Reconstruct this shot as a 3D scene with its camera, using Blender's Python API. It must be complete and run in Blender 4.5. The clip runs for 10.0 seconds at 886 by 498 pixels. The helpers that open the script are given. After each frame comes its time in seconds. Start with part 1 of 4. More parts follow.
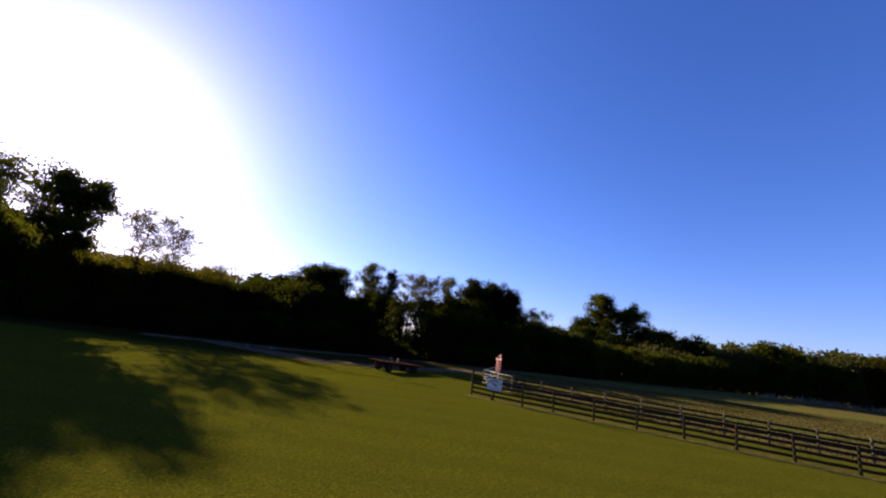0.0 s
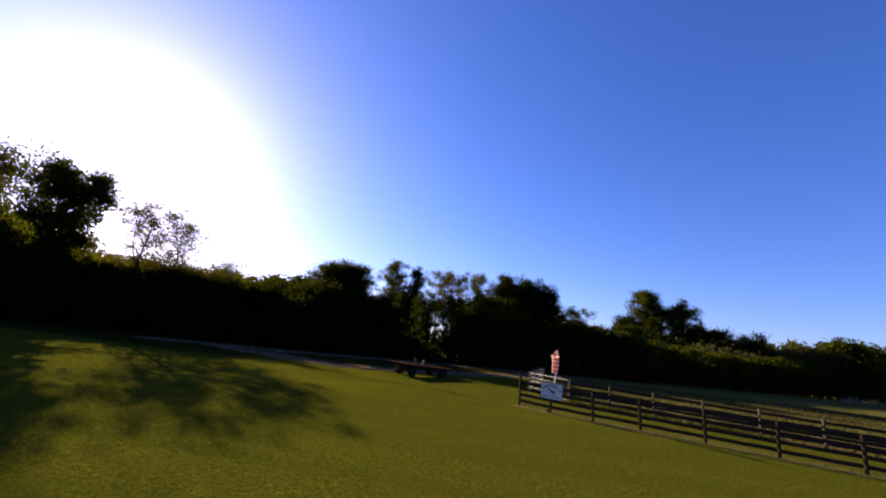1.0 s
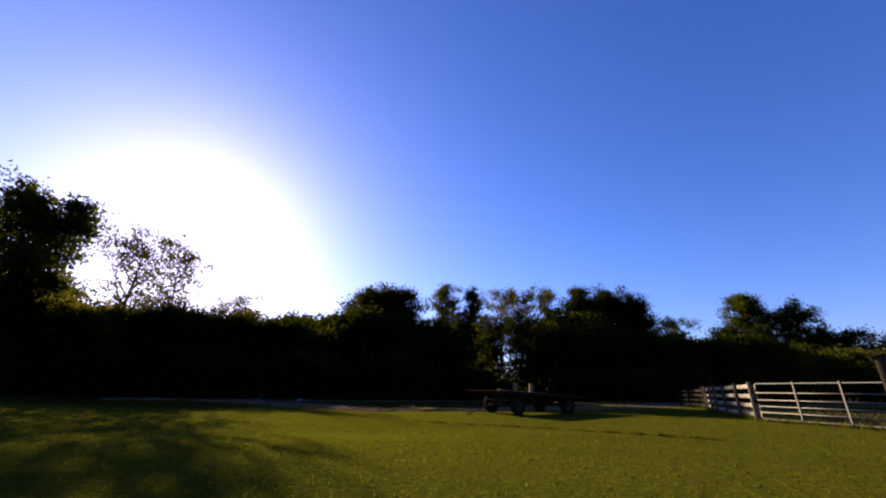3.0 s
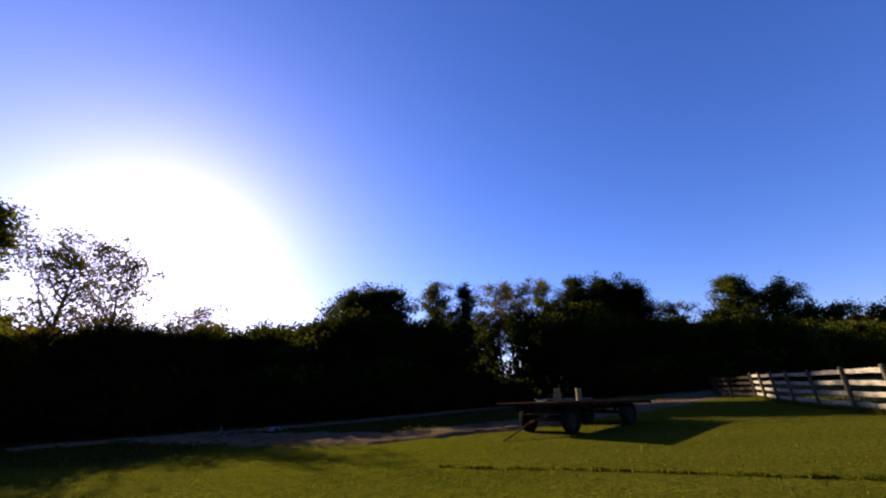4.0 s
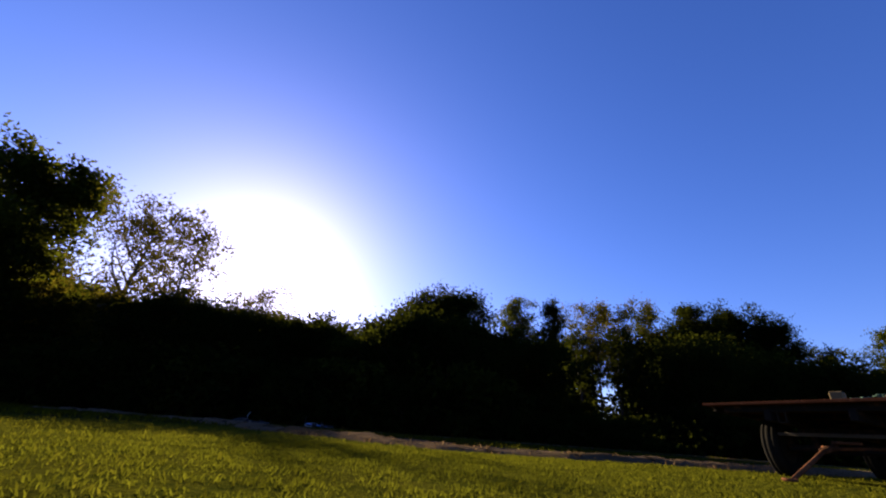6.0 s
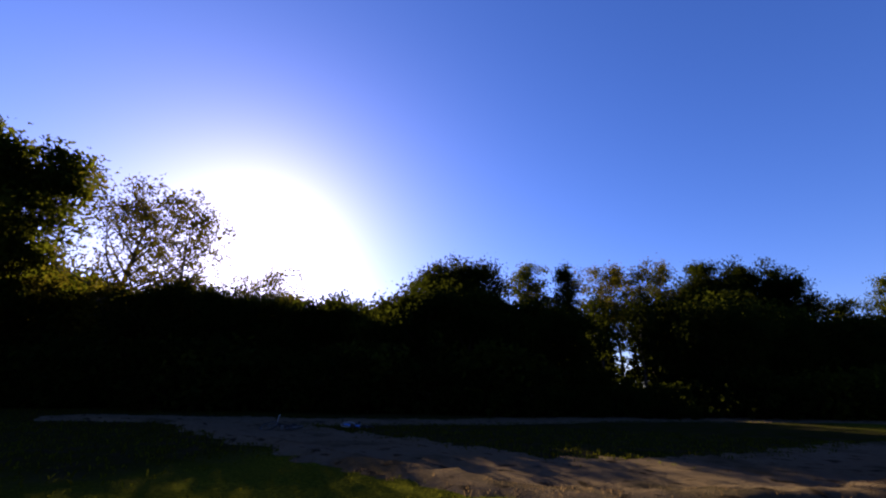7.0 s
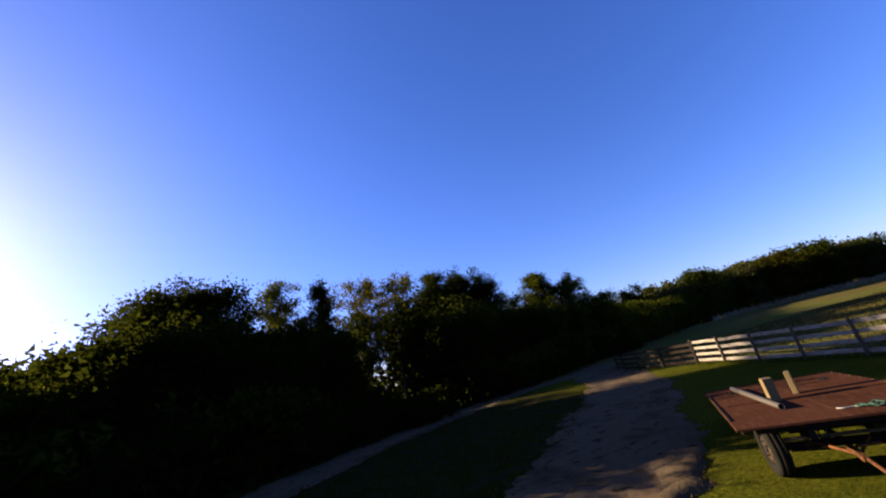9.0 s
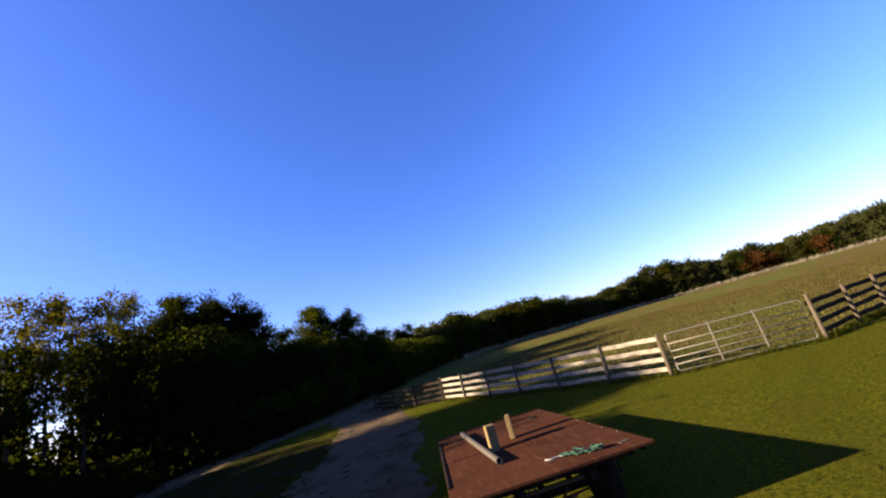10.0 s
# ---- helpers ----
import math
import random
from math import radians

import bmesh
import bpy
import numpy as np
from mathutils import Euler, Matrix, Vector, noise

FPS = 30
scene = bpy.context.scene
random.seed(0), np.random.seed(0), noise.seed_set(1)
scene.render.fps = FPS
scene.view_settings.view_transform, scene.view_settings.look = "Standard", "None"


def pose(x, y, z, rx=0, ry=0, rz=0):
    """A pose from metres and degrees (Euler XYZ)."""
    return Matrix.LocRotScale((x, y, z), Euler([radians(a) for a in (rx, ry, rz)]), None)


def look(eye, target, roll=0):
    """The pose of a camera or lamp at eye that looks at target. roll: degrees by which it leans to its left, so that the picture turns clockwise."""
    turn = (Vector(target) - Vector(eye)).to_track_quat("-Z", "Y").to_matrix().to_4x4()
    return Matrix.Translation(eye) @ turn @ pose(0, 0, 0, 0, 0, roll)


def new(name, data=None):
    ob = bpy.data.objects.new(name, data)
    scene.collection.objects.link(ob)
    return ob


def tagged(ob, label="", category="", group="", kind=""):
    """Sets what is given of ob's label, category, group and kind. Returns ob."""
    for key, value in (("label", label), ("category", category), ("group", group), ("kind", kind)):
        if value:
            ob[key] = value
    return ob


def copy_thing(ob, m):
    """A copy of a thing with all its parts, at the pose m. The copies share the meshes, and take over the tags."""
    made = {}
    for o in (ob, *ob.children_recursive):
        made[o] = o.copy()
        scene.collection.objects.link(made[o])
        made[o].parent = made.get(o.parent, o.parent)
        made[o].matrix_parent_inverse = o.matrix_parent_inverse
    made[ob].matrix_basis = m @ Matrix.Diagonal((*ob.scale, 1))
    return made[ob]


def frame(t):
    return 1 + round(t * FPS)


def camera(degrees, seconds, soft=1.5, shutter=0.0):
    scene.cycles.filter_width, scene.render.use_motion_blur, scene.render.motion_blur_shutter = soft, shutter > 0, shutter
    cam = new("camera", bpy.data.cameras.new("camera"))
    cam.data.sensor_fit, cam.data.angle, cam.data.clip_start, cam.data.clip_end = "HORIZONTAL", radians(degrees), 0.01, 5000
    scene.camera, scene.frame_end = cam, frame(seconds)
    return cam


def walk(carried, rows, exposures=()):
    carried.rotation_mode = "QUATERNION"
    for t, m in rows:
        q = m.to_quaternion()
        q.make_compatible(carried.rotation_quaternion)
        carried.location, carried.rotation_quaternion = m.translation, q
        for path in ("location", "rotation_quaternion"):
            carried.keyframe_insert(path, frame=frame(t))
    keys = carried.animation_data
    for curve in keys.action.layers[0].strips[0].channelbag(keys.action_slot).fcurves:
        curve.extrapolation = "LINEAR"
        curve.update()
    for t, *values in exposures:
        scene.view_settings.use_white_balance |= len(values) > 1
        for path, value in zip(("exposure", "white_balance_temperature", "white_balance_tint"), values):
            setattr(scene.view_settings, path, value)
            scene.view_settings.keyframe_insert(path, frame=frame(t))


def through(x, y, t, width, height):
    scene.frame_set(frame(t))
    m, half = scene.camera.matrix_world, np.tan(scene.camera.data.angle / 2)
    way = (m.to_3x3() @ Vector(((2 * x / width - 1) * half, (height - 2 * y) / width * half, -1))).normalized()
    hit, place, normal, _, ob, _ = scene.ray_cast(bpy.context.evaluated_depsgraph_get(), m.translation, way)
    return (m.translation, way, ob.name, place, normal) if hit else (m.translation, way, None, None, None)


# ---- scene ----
cam = camera(99.17, 10.0, soft=2.1)
# seconds, eye, target, roll
PATH = [
    (0, (-0.502, -0.838, 3.601), (-0.539, 1.106, 4.071), 7.8),
    (0.5, (-0.409, 2.789, 3.301), (-0.522, 4.726, 3.783), 7.7),
    (1, (-0.657, 6.223, 2.859), (-0.838, 8.156, 3.34), 6.8),
    (1.5, (-1.291, 9.652, 2.308), (-1.521, 11.541, 2.925), 5.5),
    (2, (-2.292, 13.196, 1.842), (-2.608, 15.063, 2.487), 5.2),
    (2.5, (-3.323, 16.473, 1.315), (-3.752, 18.314, 1.969), 4.6),
    (3, (-4.594, 19.572, 0.972), (-4.974, 21.407, 1.671), 1.0),
    (4.3, (-6.992, 25.316, 1.495), (-7.255, 27.164, 2.211), -4.7),
    (4.5, (-7.236, 26.093, 1.49), (-7.493, 27.939, 2.217), -5.3),
    (5, (-7.811, 27.976, 1.056), (-8.22, 29.765, 1.851), 0.0),
    (5.5, (-8.283, 29.612, 0.165), (-8.948, 31.293, 1.020), 5.8),
    (5.7, (-8.540, 30.115, 0.080), (-9.189, 31.786, 0.967), 5.1),
    (6.8, (-10.761, 31.281, 1.264), (-11.414, 33.023, 1.998), 2.3),
    (7, (-11.119, 31.408, 1.373), (-11.755, 33.168, 2.079), 1.2),
    (7.5, (-11.94, 31.536, 1.746), (-12.348, 33.385, 2.391), -3.2),
    (8, (-12.693, 31.812, 2.184), (-12.833, 33.714, 2.788), -6.0),
    (8.5, (-13.392, 32.482, 2.55), (-13.144, 34.359, 3.193), -9.6),
    (9, (-13.127, 33.563, 2.77), (-12.448, 35.338, 3.395), -13.6),
    (9.5, (-12.334, 34.418, 2.829), (-11.148, 35.928, 3.389), -16.4),
    (10, (-10.955, 34.855, 2.702), (-9.4, 35.997, 3.23), -15.5),
]
walk(cam, [(t, look(eye, target, roll)) for t, eye, target, roll in PATH],
     exposures=((0.0, 1.91), (3.0, 1.89), (8.0, 1.86), (8.8, 2.03), (9.6, 2.30), (10.0, 2.42)))

# ---- light ----
SUN_AZ, SUN_EL = -47.6, 18.5          # degrees: from +y towards +x, and above the horizon
world = bpy.data.worlds.new("sky")
scene.world = world
world.use_nodes = True
wn = world.node_tree
sky = wn.nodes.new("ShaderNodeTexSky")
sky.sky_type, sky.sun_disc = "NISHITA", False
sky.sun_elevation, sky.sun_rotation = radians(SUN_EL), radians(SUN_AZ)
sky.air_density, sky.dust_density, sky.ozone_density, sky.altitude = 1.0, 0.62, 2.2, 50
tint = wn.nodes.new("ShaderNodeMix")          # deep blue of a clear autumn evening
tint.data_type, tint.blend_type = "RGBA", "MULTIPLY"
tint.inputs[0].default_value, tint.inputs[7].default_value = 1.0, (0.770, 0.772, 1.25, 1)
wn.links.new(sky.outputs[0], tint.inputs[6])
rich = wn.nodes.new("ShaderNodeHueSaturation")
rich.inputs["Saturation"].default_value = 1.12
wn.links.new(tint.outputs[2], rich.inputs["Color"])
wn.links.new(rich.outputs[0], wn.nodes["Background"].inputs[0])
wn.nodes["Background"].inputs[1].default_value = 0.052
sun = new("sun", bpy.data.lights.new("sun", "SUN"))
sun.data.energy, sun.data.angle, sun.data.color = 5.0, radians(0.5), (1.0, 0.83, 0.58)
sd = Vector((math.sin(radians(SUN_AZ)) * math.cos(radians(SUN_EL)), math.cos(radians(SUN_AZ)) * math.cos(radians(SUN_EL)), math.sin(radians(SUN_EL))))
sun.matrix_world = look(sd * 100, (0, 0, 0))


# ---- materials ----
class Nodes:
    """A small wrapper that builds a node material."""

    def __init__(self, name):
        self.m = bpy.data.materials.new(name)
        self.m.use_nodes = True
        self.t = self.m.node_tree
        self.b = self.t.nodes["Principled BSDF"]
        self.out = self.t.nodes["Material Output"]
        self.co = self.t.nodes.new("ShaderNodeTexCoord").outputs["Object"]

    def add(self, kind, **sets):
        n = self.t.nodes.new(kind)
        for k, v in sets.items():
            n.inputs[k.replace("_", " ")].default_value = v
        return n

    def link(self, a, b):
        self.t.links.new(a, b)

    def noise(self, scale, detail=4.0, rough=0.6, stretch=None):
        n = self.add("ShaderNodeTexNoise", Scale=scale, Detail=detail, Roughness=rough)
        if stretch:
            mp = self.add("ShaderNodeMapping", Scale=stretch)
            self.link(self.co, mp.inputs[0])
            self.link(mp.outputs[0], n.inputs["Vector"])
        else:
            self.link(self.co, n.inputs["Vector"])
        return n.outputs["Fac"]

    def ramp(self, fac, stops):
        n = self.t.nodes.new("ShaderNodeValToRGB")
        e = n.color_ramp.elements
        while len(e) < len(stops):
            e.new(0.5)
        for el, (p, c) in zip(e, stops):
            el.position, el.color = p, (*c, 1) if len(c) == 3 else c
        self.link(fac, n.inputs[0])
        return n.outputs[0]

    def mix(self, fac, a, b, mode="MIX"):
        n = self.t.nodes.new("ShaderNodeMix")
        n.data_type, n.blend_type = "RGBA", mode
        for sock, v in ((n.inputs[0], fac), (n.inputs[6], a), (n.inputs[7], b)):
            if hasattr(v, "is_output"):
                self.link(v, sock)
            else:
                sock.default_value = v if isinstance(v, (int, float)) else (*v, 1)
        return n.outputs[2]

    def rand(self):
        return self.t.nodes.new("ShaderNodeObjectInfo").outputs["Random"]

    def island(self):
        return self.t.nodes.new("ShaderNodeNewGeometry").outputs["Random Per Island"]

    def attr(self, name):
        n = self.t.nodes.new("ShaderNodeAttribute")
        n.attribute_name = name
        return n.outputs["Fac"]

    def bump(self, fac, strength=0.3, dist=0.01):
        n = self.add("ShaderNodeBump", Strength=strength, Distance=dist)
        self.link(fac, n.inputs["Height"])
        self.link(n.outputs[0], self.b.inputs["Normal"])

    def set(self, colour, rough=0.8, metal=0.0, spec=0.3):
        if hasattr(colour, "is_output"):
            self.link(colour, self.b.inputs["Base Color"])
        else:
            self.b.inputs["Base Color"].default_value = (*colour, 1)
        if hasattr(rough, "is_output"):
            self.link(rough, self.b.inputs["Roughness"])
        else:
            self.b.inputs["Roughness"].default_value = rough
        self.b.inputs["Metallic"].default_value = metal
        self.b.inputs["Specular IOR Level"].default_value = spec
        return self.m

    def leafy(self, colour, through, amount=0.45):
        """Matt leaf: reflects one colour and lets a yellower one through."""
        d = self.add("ShaderNodeBsdfDiffuse")
        t = self.add("ShaderNodeBsdfTranslucent")
        mx = self.add("ShaderNodeMixShader")
        mx.inputs[0].default_value = amount
        self.link(colour, d.inputs[0])
        self.link(through, t.inputs[0])
        self.link(d.outputs[0], mx.inputs[1])
        self.link(t.outputs[0], mx.inputs[2])
        self.link(mx.outputs[0], self.out.inputs["Surface"])
        return self.m


def wood_mat(name, light, dark, scale=1.0, rough=0.85, worn=None, gloss=0.12):
    n = Nodes(name)
    grain = n.noise(9 * scale, 6, 0.7, (0.6, 12, 12))
    blot = n.noise(1.7 * scale, 4)
    c = n.mix(n.ramp(grain, [(0.3, (0, 0, 0)), (0.7, (1, 1, 1))]), dark, light)
    c = n.mix(n.ramp(blot, [(0.35, (0, 0, 0)), (0.75, (0.7, 0.7, 0.7))]), c, tuple(0.6 * v for v in dark))
    c = n.mix(n.ramp(n.rand(), [(0, (0, 0, 0)), (1, (0.45, 0.45, 0.45))]), c, tuple(0.5 * (a + b) for a, b in zip(light, dark)))
    if worn:
        c = n.mix(n.ramp(n.noise(5 * scale, 6, 0.75, (0.7, 5, 5)), [(0.52, (0, 0, 0)), (0.62, (1, 1, 1))]), c, worn)
    n.bump(grain, 0.5, 0.006)
    return n.set(c, rough, 0, gloss)


def metal_mat(name, col, rough=0.5, metal=0.7, rust=None, amount=0.55):
    n = Nodes(name)
    c = n.mix(n.noise(14, 5), col, tuple(0.7 * v for v in col))
    if rust:
        c = n.mix(n.ramp(n.noise(6, 7, 0.7), [(amount, (0, 0, 0)), (amount + 0.12, (1, 1, 1))]), c, rust)
    n.bump(n.noise(60, 4), 0.15, 0.003)
    return n.set(c, rough, metal, 0.3 if metal else 0.04)


def plain_mat(name, col, rough=0.8, var=0.25, scale=8, metal=0.0, gloss=0.3):
    n = Nodes(name)
    c = n.mix(n.noise(scale, 5), tuple(v * (1 - var) for v in col), tuple(min(1, v * (1 + var)) for v in col))
    n.bump(n.noise(scale * 8, 3), 0.15, 0.003)
    return n.set(c, rough, metal, gloss)


def leaf_mat(name, dark, light, through, amount=0.4):
    n = Nodes(name)
    c = n.mix(n.island(), dark, light)
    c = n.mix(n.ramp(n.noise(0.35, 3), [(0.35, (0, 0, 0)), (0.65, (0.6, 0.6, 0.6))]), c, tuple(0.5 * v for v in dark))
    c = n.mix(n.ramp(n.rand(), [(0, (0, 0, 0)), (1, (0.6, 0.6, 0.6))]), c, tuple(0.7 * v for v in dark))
    t = n.mix(n.island(), tuple(0.6 * v for v in through), through)
    return n.leafy(c, t, amount)


def ground_mat():
    n = Nodes("turf")
    fine, mid, big = n.noise(38, 6, 0.7), n.noise(3.1, 5, 0.65), n.noise(0.22, 4)
    lawn = n.mix(n.ramp(fine, [(0.36, (0, 0, 0)), (0.64, (1, 1, 1))]), (0.012, 0.015, 0.003), (0.150, 0.131, 0.010))
    lawn = n.mix(n.ramp(mid, [(0.46, (0, 0, 0)), (0.75, (0.5, 0.5, 0.5))]), lawn, (0.096, 0.084, 0.010))
    lawn = n.mix(n.ramp(big, [(0.38, (0, 0, 0)), (0.62, (0.5, 0.5, 0.5))]), lawn, (0.080, 0.078, 0.007))
    lawn = n.mix(n.ramp(n.noise(13, 6, 0.7), [(0.40, (0.85, 0.85, 0.85)), (0.56, (0, 0, 0))]), lawn, (0.015, 0.020, 0.003))
    lawn = n.mix(n.ramp(n.noise(5.5, 5, 0.7), [(0.42, (0.6, 0.6, 0.6)), (0.55, (0, 0, 0))]), lawn, (0.036, 0.042, 0.005))
    lawn = n.mix(n.ramp(n.noise(0.9, 4, 0.6), [(0.50, (0, 0, 0)), (0.62, (0.45, 0.45, 0.45))]), lawn, (0.054, 0.048, 0.006))
    turn = n.add("ShaderNodeMapping", Rotation=(0, 0, radians(31)), Scale=(0.02, 0.62, 1))
    n.link(n.co, turn.inputs[0])
    stripe = n.add("ShaderNodeTexNoise", Scale=1.0, Detail=2.0)
    n.link(turn.outputs[0], stripe.inputs["Vector"])
    lawn = n.mix(n.ramp(stripe.outputs["Fac"], [(0.46, (0, 0, 0)), (0.56, (0.26, 0.26, 0.26))]), lawn, (0.034, 0.036, 0.004))
    # trampled weeds, with the wood's shade put into their colour
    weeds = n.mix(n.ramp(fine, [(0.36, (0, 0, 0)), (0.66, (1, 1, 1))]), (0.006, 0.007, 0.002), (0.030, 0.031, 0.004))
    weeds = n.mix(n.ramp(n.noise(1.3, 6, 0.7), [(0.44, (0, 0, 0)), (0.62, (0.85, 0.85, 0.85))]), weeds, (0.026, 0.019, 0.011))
    field = n.mix(n.noise(0.9, 6, 0.7), (0.040, 0.035, 0.008), (0.110, 0.080, 0.028))
    field = n.mix(n.ramp(n.noise(0.035, 3, 0.5, (0.35, 2.2, 1)), [(0.42, (0, 0, 0)), (0.58, (0.663, 0.663, 0.663))]), field, (0.062, 0.076, 0.014))
    field = n.mix(n.ramp(n.noise(0.09, 4, 0.6, (0.5, 1.6, 1)), [(0.50, (0, 0, 0)), (0.66, (0.546, 0.546, 0.546))]), field, (0.112, 0.066, 0.034))
    dry = n.mix(n.noise(2.0, 5), (0.26, 0.20, 0.085), (0.42, 0.33, 0.16))
    dry = n.mix(n.ramp(n.noise(9.0, 5, 0.7), [(0.45, (0, 0, 0)), (0.60, (1, 1, 1))]), dry, (0.075, 0.060, 0.018))
    c = n.mix(n.attr("field"), lawn, field)
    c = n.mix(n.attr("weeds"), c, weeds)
    c = n.mix(n.attr("dry"), c, dry)
    n.bump(fine, 0.9, 0.05)
    return n.set(c, 0.95, 0, 0.0)


def dirt_mat():
    n = Nodes("packed_dirt")
    c = n.mix(n.noise(6, 7, 0.7), (0.050, 0.0345, 0.0205), (0.148, 0.101, 0.058))
    c = n.mix(n.ramp(n.noise(0.9, 5, 0.6), [(0.42, (0, 0, 0)), (0.62, (0.8, 0.8, 0.8))]), c, (0.104, 0.074, 0.047))
    c = n.mix(n.ramp(n.noise(0.45, 5, 0.65), [(0.52, (0, 0, 0)), (0.66, (0.8, 0.8, 0.8))]), c, (0.03888, 0.029, 0.01376))
    c = n.mix(n.ramp(n.noise(3.2, 4, 0.5, (0.6, 1.0, 1)), [(0.60, (0, 0, 0)), (0.66, (0.9, 0.9, 0.9))]), c, (0.0216, 0.015, 0.0086))
    n.bump(n.noise(11, 7, 0.75), 1.0, 0.09)
    return n.set(c, 0.95, 0, 0.0)


M_TURF, M_DIRT = ground_mat(), dirt_mat()
M_BLADE = leaf_mat("grass_blade", (0.011, 0.014, 0.0015), (0.050, 0.057, 0.006), (0.115, 0.116, 0.008), 0.46)
# rough blades at about half colour, which stands in for shade
M_BLADE_ROUGH_SHADED = leaf_mat("shaded_weed_blade", (0.004, 0.005, 0.001), (0.020, 0.021, 0.003), (0.11, 0.11, 0.005), 0.5)
M_BLADE_BANK = leaf_mat("bank_straw", (0.060, 0.038, 0.019), (0.130, 0.084, 0.042), (0.20, 0.125, 0.058), 0.4)
M_DEAD_WEED = leaf_mat("dead_weed", (0.055, 0.026, 0.014), (0.115, 0.055, 0.028), (0.14, 0.06, 0.025), 0.3)
M_STRAW = leaf_mat("pale_straw", (0.195, 0.165, 0.1125), (0.33, 0.285, 0.21), (0.3, 0.2475, 0.165), 0.3)
M_PASTURE = leaf_mat("pasture_blade", (0.034, 0.030, 0.008), (0.100, 0.080, 0.024), (0.050, 0.044, 0.010), 0.2)
M_TUFT = leaf_mat("mown_blade", (0.022, 0.026, 0.003), (0.064, 0.066, 0.007), (0.126, 0.118, 0.008), 0.40)
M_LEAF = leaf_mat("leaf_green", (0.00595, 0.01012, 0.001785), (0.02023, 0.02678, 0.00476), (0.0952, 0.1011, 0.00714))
# near-black leaves: the shade inside the wood is put into this colour
M_LEAF_DARK_SHADED = leaf_mat("leaf_dark_shaded", (0.0039, 0.0065, 0.0013), (0.013, 0.01755, 0.00325), (0.04875, 0.05525, 0.0052), 0.3)
M_LEAF_YELLOW = leaf_mat("leaf_yellowing", (0.012, 0.0128, 0.0016), (0.0384, 0.0336, 0.004), (0.13, 0.106, 0.0090))
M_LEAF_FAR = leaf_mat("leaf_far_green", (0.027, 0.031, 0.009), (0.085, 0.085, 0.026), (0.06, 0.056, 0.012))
M_LEAF_RUST = leaf_mat("leaf_rust", (0.044, 0.0192, 0.0064), (0.112, 0.048, 0.0144), (0.192, 0.08, 0.016))
M_BARK = wood_mat("bark", (0.070, 0.054, 0.038), (0.022, 0.016, 0.011), 0.6, 0.95)
M_POST_GREY = wood_mat("grey_post", (0.09375, 0.072, 0.0495), (0.0375, 0.0285, 0.0195), 1.0)
# fence wood seen backlit or in shade, with that shade put into the colour
M_BOARD_SHADED = wood_mat("shaded_board", (0.040, 0.028, 0.019), (0.014, 0.010, 0.007), 1.0, gloss=0.02)
M_POST_SHADED = wood_mat("shaded_post", (0.042, 0.031, 0.021), (0.015, 0.011, 0.008), 1.0, gloss=0.02)
M_POST_BROWN = wood_mat("brown_post", (0.1125, 0.084, 0.05625), (0.045, 0.033, 0.0225), 1.0)
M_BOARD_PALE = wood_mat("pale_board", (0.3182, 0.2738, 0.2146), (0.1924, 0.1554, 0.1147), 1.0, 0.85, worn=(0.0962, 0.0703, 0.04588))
M_GALV = metal_mat("galvanised_tube", (0.22, 0.195, 0.165), 0.55, 0.45, (0.208, 0.148, 0.096), 0.52)
M_BED = wood_mat("red_brown_deck", (0.07104, 0.02886, 0.01628), (0.03256, 0.01258, 0.0074), 0.5, 0.75, worn=(0.064, 0.027, 0.016), gloss=0.0)
M_IRON = metal_mat("dark_iron", (0.013, 0.0105, 0.0085), 0.85, 0.0, (0.050, 0.023, 0.010), 0.52)
M_RUST = metal_mat("orange_rust", (0.135, 0.050, 0.020), 0.9, 0.0, (0.050, 0.022, 0.011), 0.46)
M_TYRE = plain_mat("dusty_tyre_rubber", (0.012, 0.0105, 0.0085), 0.95, 0.7, 7, gloss=0.02)
M_RIM = metal_mat("wheel_rim", (0.024, 0.019, 0.014), 0.85, 0.0, (0.12, 0.06, 0.03), 0.54)
M_LUMBER = wood_mat("pale_lumber", (0.1875, 0.1312, 0.0585), (0.105, 0.07125, 0.03), 1.4)
M_PIPE = plain_mat("grey_pipe", (0.0528, 0.04, 0.0288), 0.7, 0.3, 9)
M_ROPE = plain_mat("teal_rope", (0.024, 0.060, 0.038), 0.9, 0.6, 14)
M_ROPE_WHITE = plain_mat("white_rope", (0.216, 0.2, 0.176), 0.8, 0.15, 22)
M_SIGN = plain_mat("sign_white", (0.52, 0.49, 0.45), 0.7, 0.06, 3)
M_INK = plain_mat("sign_ink", (0.02, 0.02, 0.03), 0.6, 0.2, 9)
M_BLUE = plain_mat("blue_paint", (0.010, 0.10, 0.32), 0.45, 0.15, 9)
M_BLACK = plain_mat("black_paint", (0.016, 0.015, 0.015), 0.75, 0.2, 9, gloss=0.1)
M_CHROME = metal_mat("bright_metal", (0.085, 0.080, 0.072), 0.7, 0.2)
M_PALE_METAL = metal_mat("pale_metal", (0.30, 0.29, 0.27), 0.7, 0.2)
M_TYRE_WHITE = plain_mat("white_rubber", (0.17, 0.165, 0.155), 0.9, 0.2, 9, gloss=0.05)
M_POLE = metal_mat("pale_pole", (0.72, 0.71, 0.69), 0.45, 0.3)


def sock_mat(name, col, glow):
    n = Nodes(name)
    c = n.mix(n.noise(9, 5), col, tuple(0.8 * v for v in col))
    return n.leafy(c, n.mix(0.5, glow, glow), 0.4)


M_SOCK = sock_mat("faded_orange_cloth", (0.80, 0.47, 0.37), (0.85, 0.48, 0.36))
M_BAND = sock_mat("brown_band", (0.16, 0.06, 0.04), (0.14, 0.05, 0.03))


